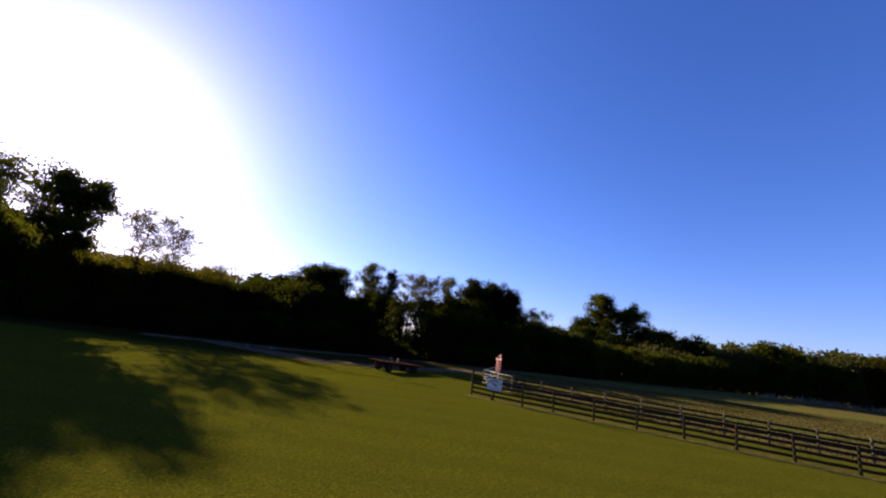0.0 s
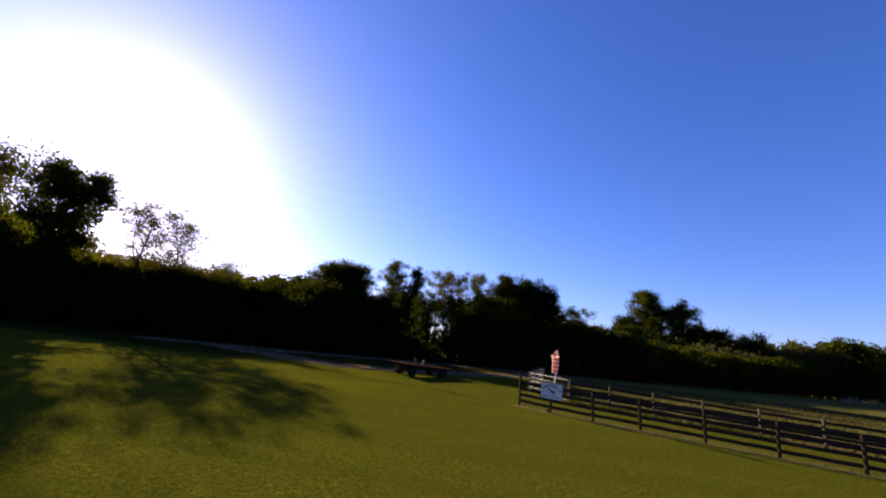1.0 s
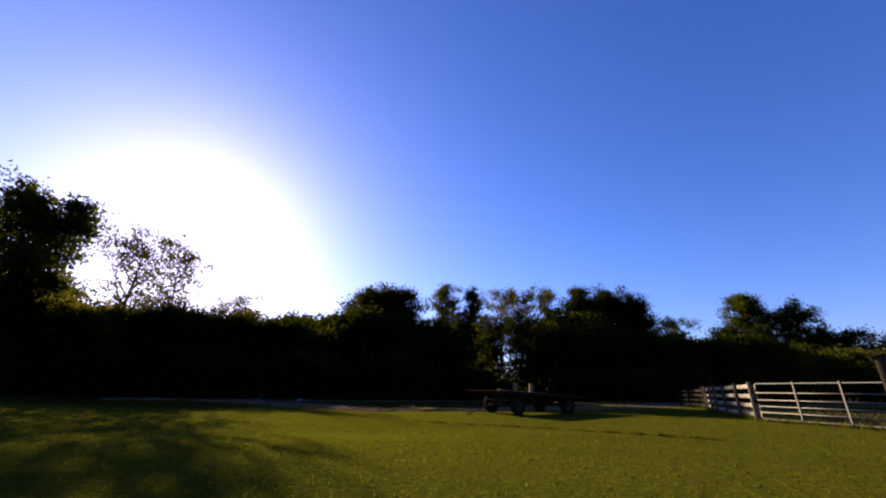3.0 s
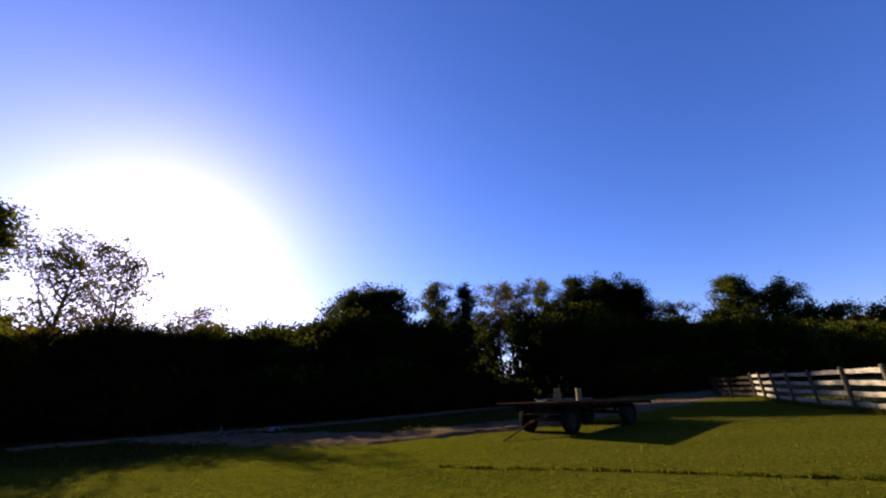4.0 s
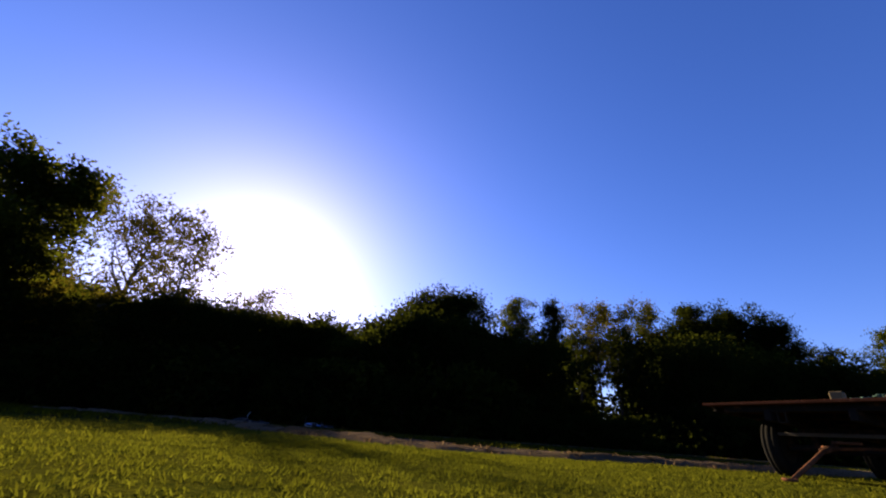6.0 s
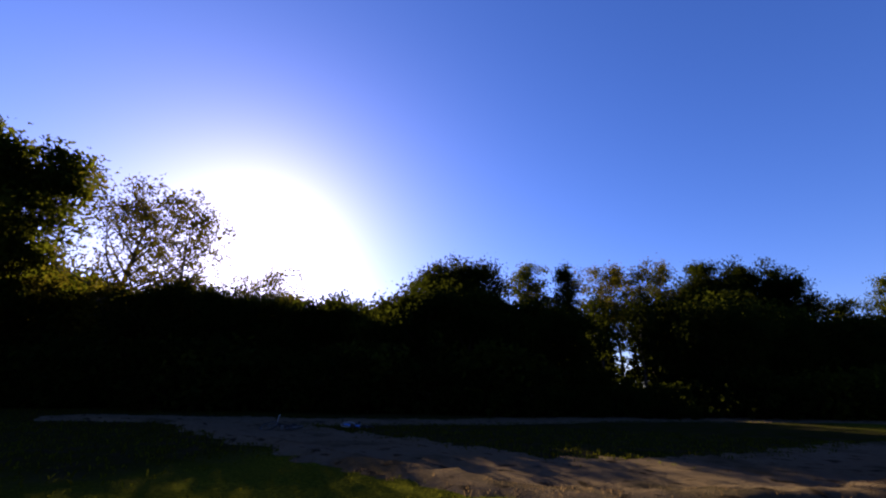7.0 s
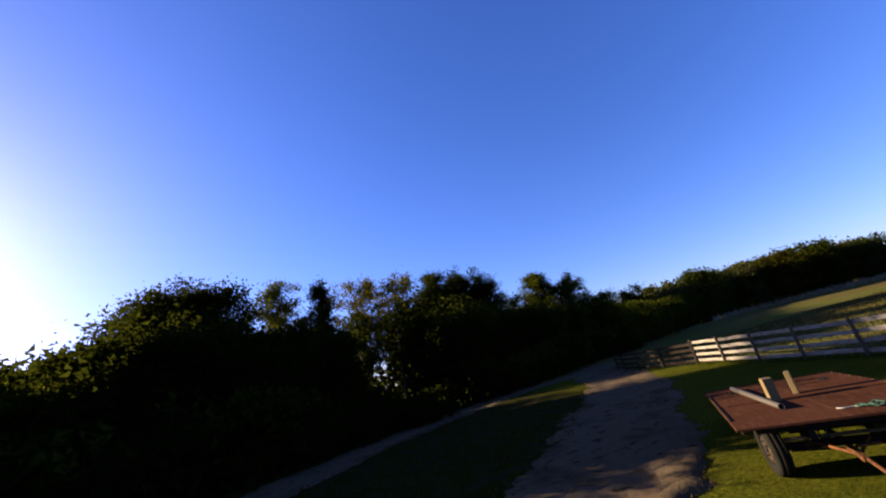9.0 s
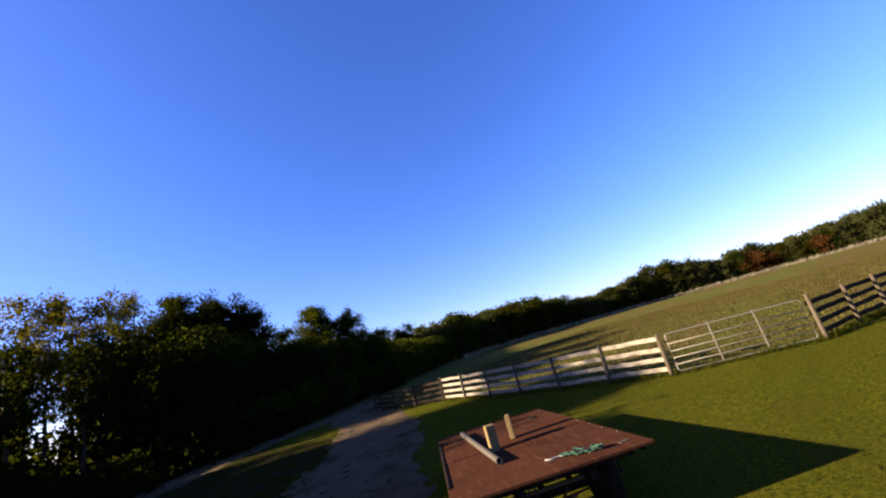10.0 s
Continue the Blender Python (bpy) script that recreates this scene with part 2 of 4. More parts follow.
# ---- builders ----
def thing(name, m, label, category, group="", kind=""):
    ob = new(name)
    ob.empty_display_size = 0.2
    ob.matrix_basis = m
    return tagged(ob, label, category, group, kind)


def part(name, shape, material, parent, label="", m=None):
    """Links a bmesh or a mesh as one mesh object under a thing or a part."""
    if isinstance(shape, bmesh.types.BMesh):
        me = bpy.data.meshes.new(name)
        shape.to_mesh(me)
        shape.free()
    else:
        me = shape
    if material and not me.materials:
        me.materials.append(material)
    ob = new(name, me)
    if parent:
        ob.parent = parent
    if m is not None:
        ob.matrix_basis = m
    return tagged(ob, label)


def box(bm, at, size, turn=(0, 0, 0), bevel=0.0, jitter=0.0, rng=random):
    got = bmesh.ops.create_cube(bm, size=1.0)["verts"]
    m = pose(*at, *turn) @ Matrix.Diagonal((*size, 1))
    bmesh.ops.transform(bm, matrix=m, verts=got)
    if bevel:
        edges = list({e for v in got for e in v.link_edges})
        bmesh.ops.bevel(bm, geom=edges, offset=bevel, segments=1, affect="EDGES")
    if jitter:
        for v in got:
            if v.is_valid:
                v.co += Vector([rng.uniform(-jitter, jitter) for _ in range(3)])
    return bm


def tube(bm, a, b, r0, r1=None, sides=10, caps=True):
    a, b = Vector(a), Vector(b)
    d = b - a
    got = bmesh.ops.create_cone(bm, cap_ends=caps, segments=sides, radius1=r0, radius2=r0 if r1 is None else r1, depth=d.length)["verts"]
    m = Matrix.Translation((a + b) / 2) @ d.to_track_quat("Z", "Y").to_matrix().to_4x4()
    bmesh.ops.transform(bm, matrix=m, verts=got)
    return bm


def pipe_run(points, r, sides=8, closed=False):
    """A round bar swept along points."""
    bm = bmesh.new()
    pts = [Vector(p) for p in points]
    rings = []
    n = len(pts)
    for i, p in enumerate(pts):
        d = (pts[(i + 1) % n] - pts[i - 1]) if closed else (pts[min(i + 1, n - 1)] - pts[max(i - 1, 0)])
        q = d.to_track_quat("Z", "Y")
        rings.append([bm.verts.new(p + q @ Vector((r * math.cos(k * math.tau / sides), r * math.sin(k * math.tau / sides), 0))) for k in range(sides)])
    for i in range(n if closed else n - 1):
        a, b = rings[i], rings[(i + 1) % n]
        for k in range(sides):
            bm.faces.new((a[k], a[(k + 1) % sides], b[(k + 1) % sides], b[k]))
    if not closed:
        bm.faces.new(rings[0][::-1])
        bm.faces.new(rings[-1])
    return bm


def smooth(ob):
    ob.data.polygons.foreach_set("use_smooth", [True] * len(ob.data.polygons))
    return ob


def mesh_np(name, verts, faces, material, attrs=()):
    """A mesh from arrays: verts (n, 3), faces (m, 3 or 4)."""
    me = bpy.data.meshes.new(name)
    verts, faces = np.asarray(verts, dtype=np.float32), np.asarray(faces, dtype=np.int32)
    k = faces.shape[1]
    me.vertices.add(len(verts))
    me.vertices.foreach_set("co", verts.ravel())
    me.loops.add(faces.size)
    me.loops.foreach_set("vertex_index", faces.ravel())
    me.polygons.add(len(faces))
    me.polygons.foreach_set("loop_start", np.arange(len(faces), dtype=np.int32) * k)
    me.update(calc_edges=True)
    for an, values in attrs:
        me.attributes.new(an, "FLOAT", "POINT").data.foreach_set("value", np.asarray(values, dtype=np.float32))
    me.validate()
    if material:
        me.materials.append(material)
    return me


# ---- ground, tracks ----
TRACK_A = [(-25.0, 44.8), (-19.5, 42.2), (-15.5, 40.5), (-12.0, 39.7), (-9.0, 40.9), (-5.6, 43.6), (-1.2, 48.2), (2.3, 51.7), (6.0, 57.0), (10.0, 64.0), (15.0, 71.0)]
TRACK_B = [(-32.0, 43.6), (-27.0, 45.6), (-21.5, 48.2), (-16.5, 51.5), (-12.0, 56.2), (-5.6, 61.6), (2.6, 66.3), (10.0, 67.5), (17.0, 72.0)]


def off_line(x, y, line):
    best = np.full(np.shape(x), 1e9)
    for (ax, ay), (bx, by) in zip(line, line[1:]):
        dx, dy = bx - ax, by - ay
        s = np.clip(((x - ax) * dx + (y - ay) * dy) / (dx * dx + dy * dy), 0, 1)
        best = np.minimum(best, np.hypot(x - ax - s * dx, y - ay - s * dy))
    return best


def ripple(x, y):
    """Cheap smooth variation, about -1 to 1."""
    return (np.sin(0.61 * x + 1.3 * np.sin(0.37 * y)) + np.sin(0.73 * y + 1.7 * np.sin(0.41 * x + 1)) + 0.6 * np.sin(1.9 * x + 1.1 * y) + 0.5 * np.sin(2.7 * y - 1.6 * x + 2)) / 3.1


def dirt_cover(x, y):
    """Metres inside the edge of the bare dirt: positive on the tracks."""
    wob = 0.35 * ripple(1.3 * x, 1.3 * y) + 0.16 * np.sin(4.1 * x + 2 * np.sin(3.3 * y)) + 0.10 * np.sin(7.3 * y + 5.1 * x)
    return np.maximum(2.15 - off_line(x, y, TRACK_A), 1.9 - off_line(x, y, TRACK_B)) + wob


def height(x, y):
    near = np.exp(-((x + 5) ** 2 + (y - 35) ** 2) / 60.0 ** 2)
    z = 0.035 * ripple(0.5 * x, 0.5 * y) * near
    z = z - 0.12 * np.exp(-((x + 8.6) ** 2 + (y - 30.4) ** 2) / 2.6 ** 2)      # a shallow dip in the lawn
    return z - 0.05 * np.clip(dirt_cover(x, y) + 0.4, 0, 1.0)


def in_field(x, y):
    """1 beyond the pasture fence, 0 on the lawn."""
    fx = np.interp(y, [2.6, 14.6, 26.75, 33.75, 38.0, 40.4, 47.3, 51.9, 60.0, 75.0], [66.0, 43.0, 19.6, 6.4, 4.4, 4.9, 6.6, 8.1, 9.5, 14.0])
    return np.clip((x - fx) / 0.5, 0, 1)


FENCE_FOOT = [(2.5, 28.95), (5.7, 26.75), (20.7, 19.05), (36.2, 11.4)]


def weedy_shade(x, y):
    """1 on the rough trampled ground, darkened for shade, from the near track to the wood, 0 on the lawn."""
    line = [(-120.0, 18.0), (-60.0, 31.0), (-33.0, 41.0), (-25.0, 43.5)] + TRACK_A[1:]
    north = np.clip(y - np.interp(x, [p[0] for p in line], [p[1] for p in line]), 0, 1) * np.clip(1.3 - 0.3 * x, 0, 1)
    # the lawn's west corner takes the same darkened colour
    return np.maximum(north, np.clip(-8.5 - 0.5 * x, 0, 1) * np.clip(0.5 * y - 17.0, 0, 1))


def build_ground():
    def axis(lo, hi, step, far):
        mid = np.arange(lo, hi + step / 2, step)
        out = hi + np.cumsum(step * 1.16 ** np.arange(1, 45))
        out = out[out < far]
        return np.concatenate([(lo - (out - hi))[::-1], mid, out])
    xs, ys = axis(-40, 36, 0.4, 2200), axis(-8, 78, 0.4, 2200)
    X, Y = np.meshgrid(xs, ys)
    x, y = X.ravel(), Y.ravel()
    idx = np.arange(len(x)).reshape(X.shape)
    faces = np.stack([idx[:-1, :-1], idx[:-1, 1:], idx[1:, 1:], idx[1:, :-1]], -1).reshape(-1, 4)
    dry = np.clip(1.2 - off_line(x, y, FAR_EDGE) / 7.0, 0, 1) * np.clip((x - 60) / 80, 0, 1)
    dry = np.maximum(dry, 0.45 * np.clip(1.5 - off_line(x, y, FENCE_FOOT) / 0.3, 0, 1))
    z = height(x, y) - 0.10 * np.clip(2.5 * dirt_cover(x, y) - 0.1, 0, 1)
    me = mesh_np("ground", np.stack([x, y, z], -1), faces, M_TURF, (("field", in_field(x, y)), ("dry", dry), ("weeds", weedy_shade(x, y))))
    ob = new("ground", me)
    smooth(ob)
    tagged(ob, "mown green lawn running into rough brownish pasture", "ground", kind="structure")


def build_track():
    xs, ys = np.arange(-60, 20, 0.22), np.arange(30, 76, 0.22)
    X, Y = np.meshgrid(xs, ys)
    cov = dirt_cover(X, Y)
    rng = np.random.default_rng(5)
    south = np.interp(X, [p[0] for p in TRACK_A], [p[1] for p in TRACK_A]) - Y
    berm = 0.14 * np.exp(-((cov - 0.50) / 0.38) ** 2) * np.clip(south, 0, 1) * np.clip(-0.5 * (X + 2), 0, 1) * (0.8 + 0.4 * ripple(2 * X, 2 * Y))
    ruts = 0.03 * np.exp(-((cov - 1.35) / 0.22) ** 2)
    Z = height(X, Y) + 0.028 + 0.012 * rng.standard_normal(X.shape) * (cov > 0.2) + 0.018 * ripple(3 * X, 3 * Y) + berm - ruts - 0.10 * (cov < 0.02)
    idx = np.arange(X.size).reshape(X.shape)
    keep = (np.maximum.reduce([cov[:-1, :-1], cov[1:, :-1], cov[:-1, 1:], cov[1:, 1:]]) > 0.0).ravel()
    faces = np.stack([idx[:-1, :-1], idx[:-1, 1:], idx[1:, 1:], idx[1:, :-1]], -1).reshape(-1, 4)[keep]
    used = np.unique(faces)
    back = np.zeros(X.size, dtype=int)
    back[used] = np.arange(len(used))
    me = mesh_np("road", np.stack([X.ravel(), Y.ravel(), Z.ravel()], -1)[used], back[faces], M_DIRT)
    tagged(smooth(new("road", me)), "bare rutted dirt track looping along the wood", "dirt track", kind="structure")


FAR_EDGE = [(18, 76), (34, 85), (58, 100), (88, 119), (125, 130), (172, 118), (225, 80), (262, 25), (285, -50), (290, -130)]
build_ground()
build_track()


# ---- trees ----
def limb_mesh(name, segs, sides=6):
    verts, faces = [], []
    ang = np.arange(sides) * math.tau / sides
    for a, b, r0, r1 in segs:
        d = (b - a).normalized()
        q = d.to_track_quat("Z", "Y").to_matrix()
        base = len(verts)
        for p, r in ((a, r0), (b, r1)):
            for t in ang:
                verts.append(p + q @ Vector((r * math.cos(t), r * math.sin(t), 0)))
        for k in range(sides):
            faces.append((base + k, base + (k + 1) % sides, base + sides + (k + 1) % sides, base + sides + k))
    return mesh_np(name, np.array([tuple(v) for v in verts]), faces, M_BARK)


def leaf_arrays(centres, size, rng, slim=0.75, level=0.0):
    n = len(centres)
    a = rng.standard_normal((n, 3))
    a[:, 2] *= 1 - level
    a /= np.linalg.norm(a, axis=1)[:, None] + 1e-9
    b = np.cross(a, rng.standard_normal((n, 3)))
    b /= np.linalg.norm(b, axis=1)[:, None] + 1e-9
    s = (size * rng.uniform(0.6, 1.4, n))[:, None]
    v = np.stack([centres - a * s, centres + b * s * slim + 0.3 * a * s, centres + a * s - b * s * slim * 0.5], 1).reshape(-1, 3)
    return v, np.arange(3 * n).reshape(-1, 3)


def grow(seed, h, r, base=0.25, limbs=12, rise=0.5, clump=0.9, per=70, leaf=0.2, flat=0.8, subs=4, bare=0.0, peak=0.55, trunk=0.022, lift=0.0):
    """A tree's wood and leaves: tapered trunk, limbs with forks, and leaf clumps at the forks' ends."""
    rng = random.Random(seed)
    nr = np.random.default_rng(seed)
    segs, tips = [], []
    pts = [Vector((0, 0, -0.3))]
    lean = Vector((rng.uniform(-0.04, 0.04), rng.uniform(-0.04, 0.04), 0))
    for i in range(1, 8):
        f = i / 7
        pts.append(Vector((lean.x * h * f + rng.uniform(-0.02, 0.02) * h * f, lean.y * h * f + rng.uniform(-0.02, 0.02) * h * f, 0.93 * h * f)))
    rad = [trunk * h * (1 - 0.9 * (i / 7) ** 0.8) for i in range(8)]
    segs += [(pts[i], pts[i + 1], rad[i], rad[i + 1]) for i in range(7)]
    tips.append((pts[-1], 1.0))
    for i in range(limbs):
        f = base + (0.95 - base) * (i + rng.random()) / limbs
        k = min(6, int(f * 7))
        s = pts[k].lerp(pts[k + 1], f * 7 - k)
        g = (f - base) / (1.0 - base)
        wide = math.sin(math.pi * min(1, max(0.06, g ** (math.log(0.5) / math.log(peak))))) ** 0.55
        ln = r * wide * rng.uniform(0.7, 1.12)
        az = i * 2.399 + rng.uniform(-0.5, 0.5)
        d = Vector((math.cos(az), math.sin(az), rise * rng.uniform(0.6, 1.4) + lift * g)).normalized()
        p, r0 = s, max(0.03, rad[k] * 0.55)
        chain = [p]
        for j in range(4):
            d = (d + Vector((rng.uniform(-0.28, 0.28), rng.uniform(-0.28, 0.28), rng.uniform(-0.10, 0.22)))).normalized()
            q = p + d * ln / 4
            segs.append((p, q, r0 * (1 - j * 0.22), r0 * (1 - (j + 1) * 0.22)))
            p = q
            chain.append(p)
        tips.append((p, 1.0))
        for j in range(subs):
            o = chain[rng.randint(1, 4)]
            e = o + Vector((rng.uniform(-1, 1), rng.uniform(-1, 1), rng.uniform(-0.35, 0.9))).normalized() * ln * rng.uniform(0.25, 0.5)
            segs.append((o, e, r0 * 0.3, r0 * 0.06))
            tips.append((e, rng.uniform(0.6, 1.1)))
    cents = []
    for p, w in tips:
        if rng.random() < bare:
            continue
        m = max(6, int(2.3 * per * w * rng.uniform(0.5, 1.4)))
        c = nr.standard_normal((m, 3)) * np.array([clump, clump, clump * flat]) * w * 0.62 + np.array(p)
        cents.append(c)
    cents = np.concatenate(cents)
    cents = cents[cents[:, 2] > 0.15]
    k = h / (np.quantile(cents[:, 2], 0.996) + 0.5 * leaf)
    cents[:, 2] *= k
    segs = [(Vector((a.x, a.y, a.z * k)), Vector((b.x, b.y, b.z * k)), r0, r1) for a, b, r0, r1 in segs]
    v, f = leaf_arrays(cents, 0.72 * leaf, nr)
    return segs, v, f


def make_tree(name, seed, mat, label, group, **kw):
    segs, v, f = grow(seed, **kw)
    t = thing(name, Matrix.Identity(4), label, "tree" if name == "tree" else name, group)
    part("trunk", limb_mesh("trunk", segs, 6 if group == WOOD and kw["limbs"] > 21 else 3), M_BARK, t)
    part("crown", mesh_np("crown", v, f, mat), mat, t)
    return t


WOOD = "trees of the wood edge"


def at(x, y, s=1.0, turn=0.0, sz=None):
    return pose(x, y, float(height(np.array(x), np.array(y))), 0, 0, turn) @ Matrix.Diagonal((s, s, sz or s, 1))


# single trees that stand out of the skyline
SOLO = [
    # x, y, h, r, material, extra, label
    (-47.0, 43.4, 17.9, 5.4, M_LEAF, dict(base=0.16, limbs=34, per=46, subs=8, clump=0.95, leaf=0.27, peak=0.72, rise=0.6), "tall full-crowned broadleaf tree at the wood edge"),
    (-57.0, 41.4, 19.4, 5.8, M_LEAF, dict(base=0.2, limbs=24, peak=0.7, per=80, subs=5, clump=1.15, leaf=0.24), "tall leafy broadleaf tree at the wood edge"),
    (-40.6, 48.0, 15.7, 5.0, M_LEAF_YELLOW, dict(base=0.26, limbs=24, per=16, subs=9, clump=0.75, leaf=0.19, rise=0.8), "open thin-leaved tree with spreading bare limbs"),
    (-37.6, 49.4, 13.9, 3.6, M_LEAF_YELLOW, dict(base=0.26, limbs=20, per=15, subs=9, clump=0.7, leaf=0.18, rise=0.7), "thin-leaved young tree with fine branches"),
    (-23.6, 69.2, 14.7, 5.6, M_LEAF_DARK_SHADED, dict(base=0.3, limbs=32, per=120, subs=8, clump=1.15, leaf=0.20, flat=0.7), "dark dome-shaped broadleaf tree"),
    (-17.9, 85.0, 18.5, 4.8, M_LEAF, dict(base=0.2, limbs=26, per=34, subs=8, clump=0.75, leaf=0.22, rise=1.6), "tree with stiff upswept leafy branches"),
    (-12.4, 80.6, 17.1, 2.6, M_LEAF_DARK_SHADED, dict(base=0.1, limbs=34, per=40, subs=4, clump=0.6, leaf=0.2, rise=0.35, peak=0.25), "pointed dark evergreen tree"),
    (-7.6, 84.5, 17.7, 4.4, M_LEAF_YELLOW, dict(base=0.45, limbs=14, per=42, subs=5, clump=0.8, leaf=0.2), "yellowing broadleaf tree with a bare lower trunk"),
    (-3.0, 84.0, 17.5, 4.8, M_LEAF_YELLOW, dict(base=0.4, limbs=16, per=48, subs=5, clump=0.85, leaf=0.2), "yellowing broadleaf tree with twiggy top"),
    (1.2, 92.5, 19.2, 2.4, M_LEAF, dict(base=0.35, limbs=16, per=40, subs=5, clump=0.8, leaf=0.2, rise=0.9), "tall narrow broadleaf tree"),
    (6.8, 96.0, 19.7, 5.4, M_LEAF_DARK_SHADED, dict(base=0.25, limbs=26, per=115, subs=6, clump=1.1, leaf=0.22), "large dark round-topped broadleaf tree"),
    (12.4, 98.0, 19.7, 5.4, M_LEAF_DARK_SHADED, dict(base=0.25, limbs=26, per=115, subs=6, clump=1.1, leaf=0.22), "large dark round-topped broadleaf tree"),
    (16.4, 96.0, 17.7, 4.6, M_LEAF_DARK_SHADED, dict(base=0.25, limbs=22, per=110, subs=6, clump=1.1, leaf=0.22), "dark round-topped broadleaf tree"),
    (25.7, 102.0, 15.6, 3.6, M_LEAF, dict(base=0.3, limbs=14, per=35, subs=5, clump=0.8, leaf=0.22), "small broadleaf tree with a flat top"),
    # out of view on the left, added to shade the lawn
    (-65.0, 45.0, 18.5, 5.8, M_LEAF_DARK_SHADED, dict(base=0.2, limbs=20, per=60, subs=5, clump=1.2, leaf=0.28), "tall leafy tree at the wood edge"),
    (-33.5, 54.7, 10.6, 2.8, M_LEAF_YELLOW, dict(base=0.3, limbs=16, per=9, subs=9, clump=0.6, leaf=0.15, rise=1.1), "nearly bare twiggy young tree"),
    (-36.4, 55.0, 10.4, 2.6, M_LEAF_YELLOW, dict(base=0.45, limbs=14, per=13, subs=8, clump=0.7, leaf=0.15, rise=0.7), "slender thin-leaved tree with fine twigs"),
    (-9.2, 71.0, 10.8, 1.5, M_LEAF_DARK_SHADED, dict(base=0.42, limbs=12, per=14, subs=4, clump=0.6, leaf=0.2), "slender sapling with a bare lower trunk"),
    (-7.6, 73.5, 11.4, 1.3, M_LEAF_YELLOW, dict(base=0.5, limbs=10, per=12, subs=4, clump=0.6, leaf=0.2), "slender yellowing sapling with a bare lower trunk"),
    (-6.2, 70.0, 10.2, 1.2, M_LEAF_DARK_SHADED, dict(base=0.45, limbs=10, per=12, subs=4, clump=0.6, leaf=0.2), "slender sapling with a bare lower trunk"),
    (-4.6, 74.0, 11.8, 1.6, M_LEAF_DARK_SHADED, dict(base=0.40, limbs=12, per=14, subs=4, clump=0.6, leaf=0.2), "slender sapling with a bare lower trunk"),
    (-8.4, 78.0, 12.0, 1.6, M_LEAF_DARK_SHADED, dict(base=0.30, limbs=14, per=14, subs=4, clump=0.6, leaf=0.2), "slender dark sapling in the wood"),
    (-5.4, 79.5, 12.0, 1.6, M_LEAF_DARK_SHADED, dict(base=0.30, limbs=14, per=14, subs=4, clump=0.6, leaf=0.2), "slender dark sapling in the wood"),
    (63.0, 150.0, 29.8, 6.0, M_LEAF, dict(base=0.08, limbs=30, per=70, subs=6, clump=1.6, leaf=0.38), "very tall distant tree with a bright ragged crown"),
    (72.5, 146.0, 26.6, 6.0, M_LEAF, dict(base=0.08, limbs=24, per=60, subs=6, clump=1.6, leaf=0.38), "very tall distant broadleaf tree"),
    (67.0, 149.0, 24.5, 6.0, M_LEAF_DARK_SHADED, dict(base=0.06, limbs=22, per=50, subs=5, clump=1.6, leaf=0.40), "tall dark distant broadleaf tree"),
    (54.5, 146.0, 20.0, 6.0, M_LEAF_DARK_SHADED, dict(base=0.06, limbs=22, per=50, subs=5, clump=1.6, leaf=0.40), "dark distant broadleaf tree"),
    (80.0, 140.0, 19.5, 6.4, M_LEAF, dict(base=0.06, limbs=22, per=50, subs=5, clump=1.6, leaf=0.40), "distant green broadleaf tree"),
    (88.5, 137.0, 17.0, 6.0, M_LEAF_DARK_SHADED, dict(base=0.06, limbs=20, per=45, subs=5, clump=1.6, leaf=0.40), "distant dark broadleaf tree"),
]
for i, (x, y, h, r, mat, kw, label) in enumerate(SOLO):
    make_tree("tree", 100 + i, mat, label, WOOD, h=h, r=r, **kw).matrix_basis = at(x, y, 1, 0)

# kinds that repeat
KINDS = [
    make_tree("tree", 21, M_LEAF_DARK_SHADED, "dark leafy tree in the wood edge", WOOD, h=10.0, r=3.6, base=0.12, limbs=19, per=42, subs=5, clump=1.0, leaf=0.27),
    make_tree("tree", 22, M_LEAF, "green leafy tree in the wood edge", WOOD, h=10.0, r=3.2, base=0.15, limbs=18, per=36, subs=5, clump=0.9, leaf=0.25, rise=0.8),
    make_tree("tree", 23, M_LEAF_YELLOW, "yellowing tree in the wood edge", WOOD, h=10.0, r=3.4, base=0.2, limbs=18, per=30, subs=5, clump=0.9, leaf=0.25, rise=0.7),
    make_tree("tree", 24, M_LEAF_DARK_SHADED, "dark bushy tree in the wood edge", WOOD, h=10.0, r=4.2, base=0.08, limbs=20, per=42, subs=5, clump=1.1, leaf=0.27, rise=0.4),
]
DEEP = [grow(25 + k, h=10.0, r=3.7, base=0.2, limbs=16, per=19, subs=4, clump=1.05, leaf=0.38, rise=0.5 + 0.3 * k) for k in range(3)]
DISTANT = [grow(45 + k, h=12.0, r=4.6, base=0.1, limbs=12, per=8.5, subs=4, clump=1.4, leaf=0.78, rise=0.6 + 0.2 * k) for k in range(3)]


def mass(name, kinds, spots, mat, label, category):
    """Many trees that cannot be told apart, as one thing: their leaves and their trunks."""
    vs, fs, n = [], [], 0
    for k, m in spots:
        _, v, f = kinds[k]
        m = np.array(m)
        vs.append(v @ m[:3, :3].T + m[:3, 3])
        fs.append(f + n)
        n += len(v)
    t = thing(name, Matrix.Identity(4), label, category, kind="stuff")
    part("crown", mesh_np("crown", np.concatenate(vs), np.concatenate(fs), mat), mat, t)
    verts, faces = [], []
    for k, m in spots:
        for a, b, r0, r1 in kinds[k][0][:7]:
            d = (b - a).normalized().to_track_quat("Z", "Y").to_matrix()
            i = len(verts)
            for p, r in ((a, r0), (b, r1)):
                verts += [tuple(m @ (p + d @ Vector((r * math.cos(j * 1.5708), r * math.sin(j * 1.5708), 0)))) for j in range(4)]
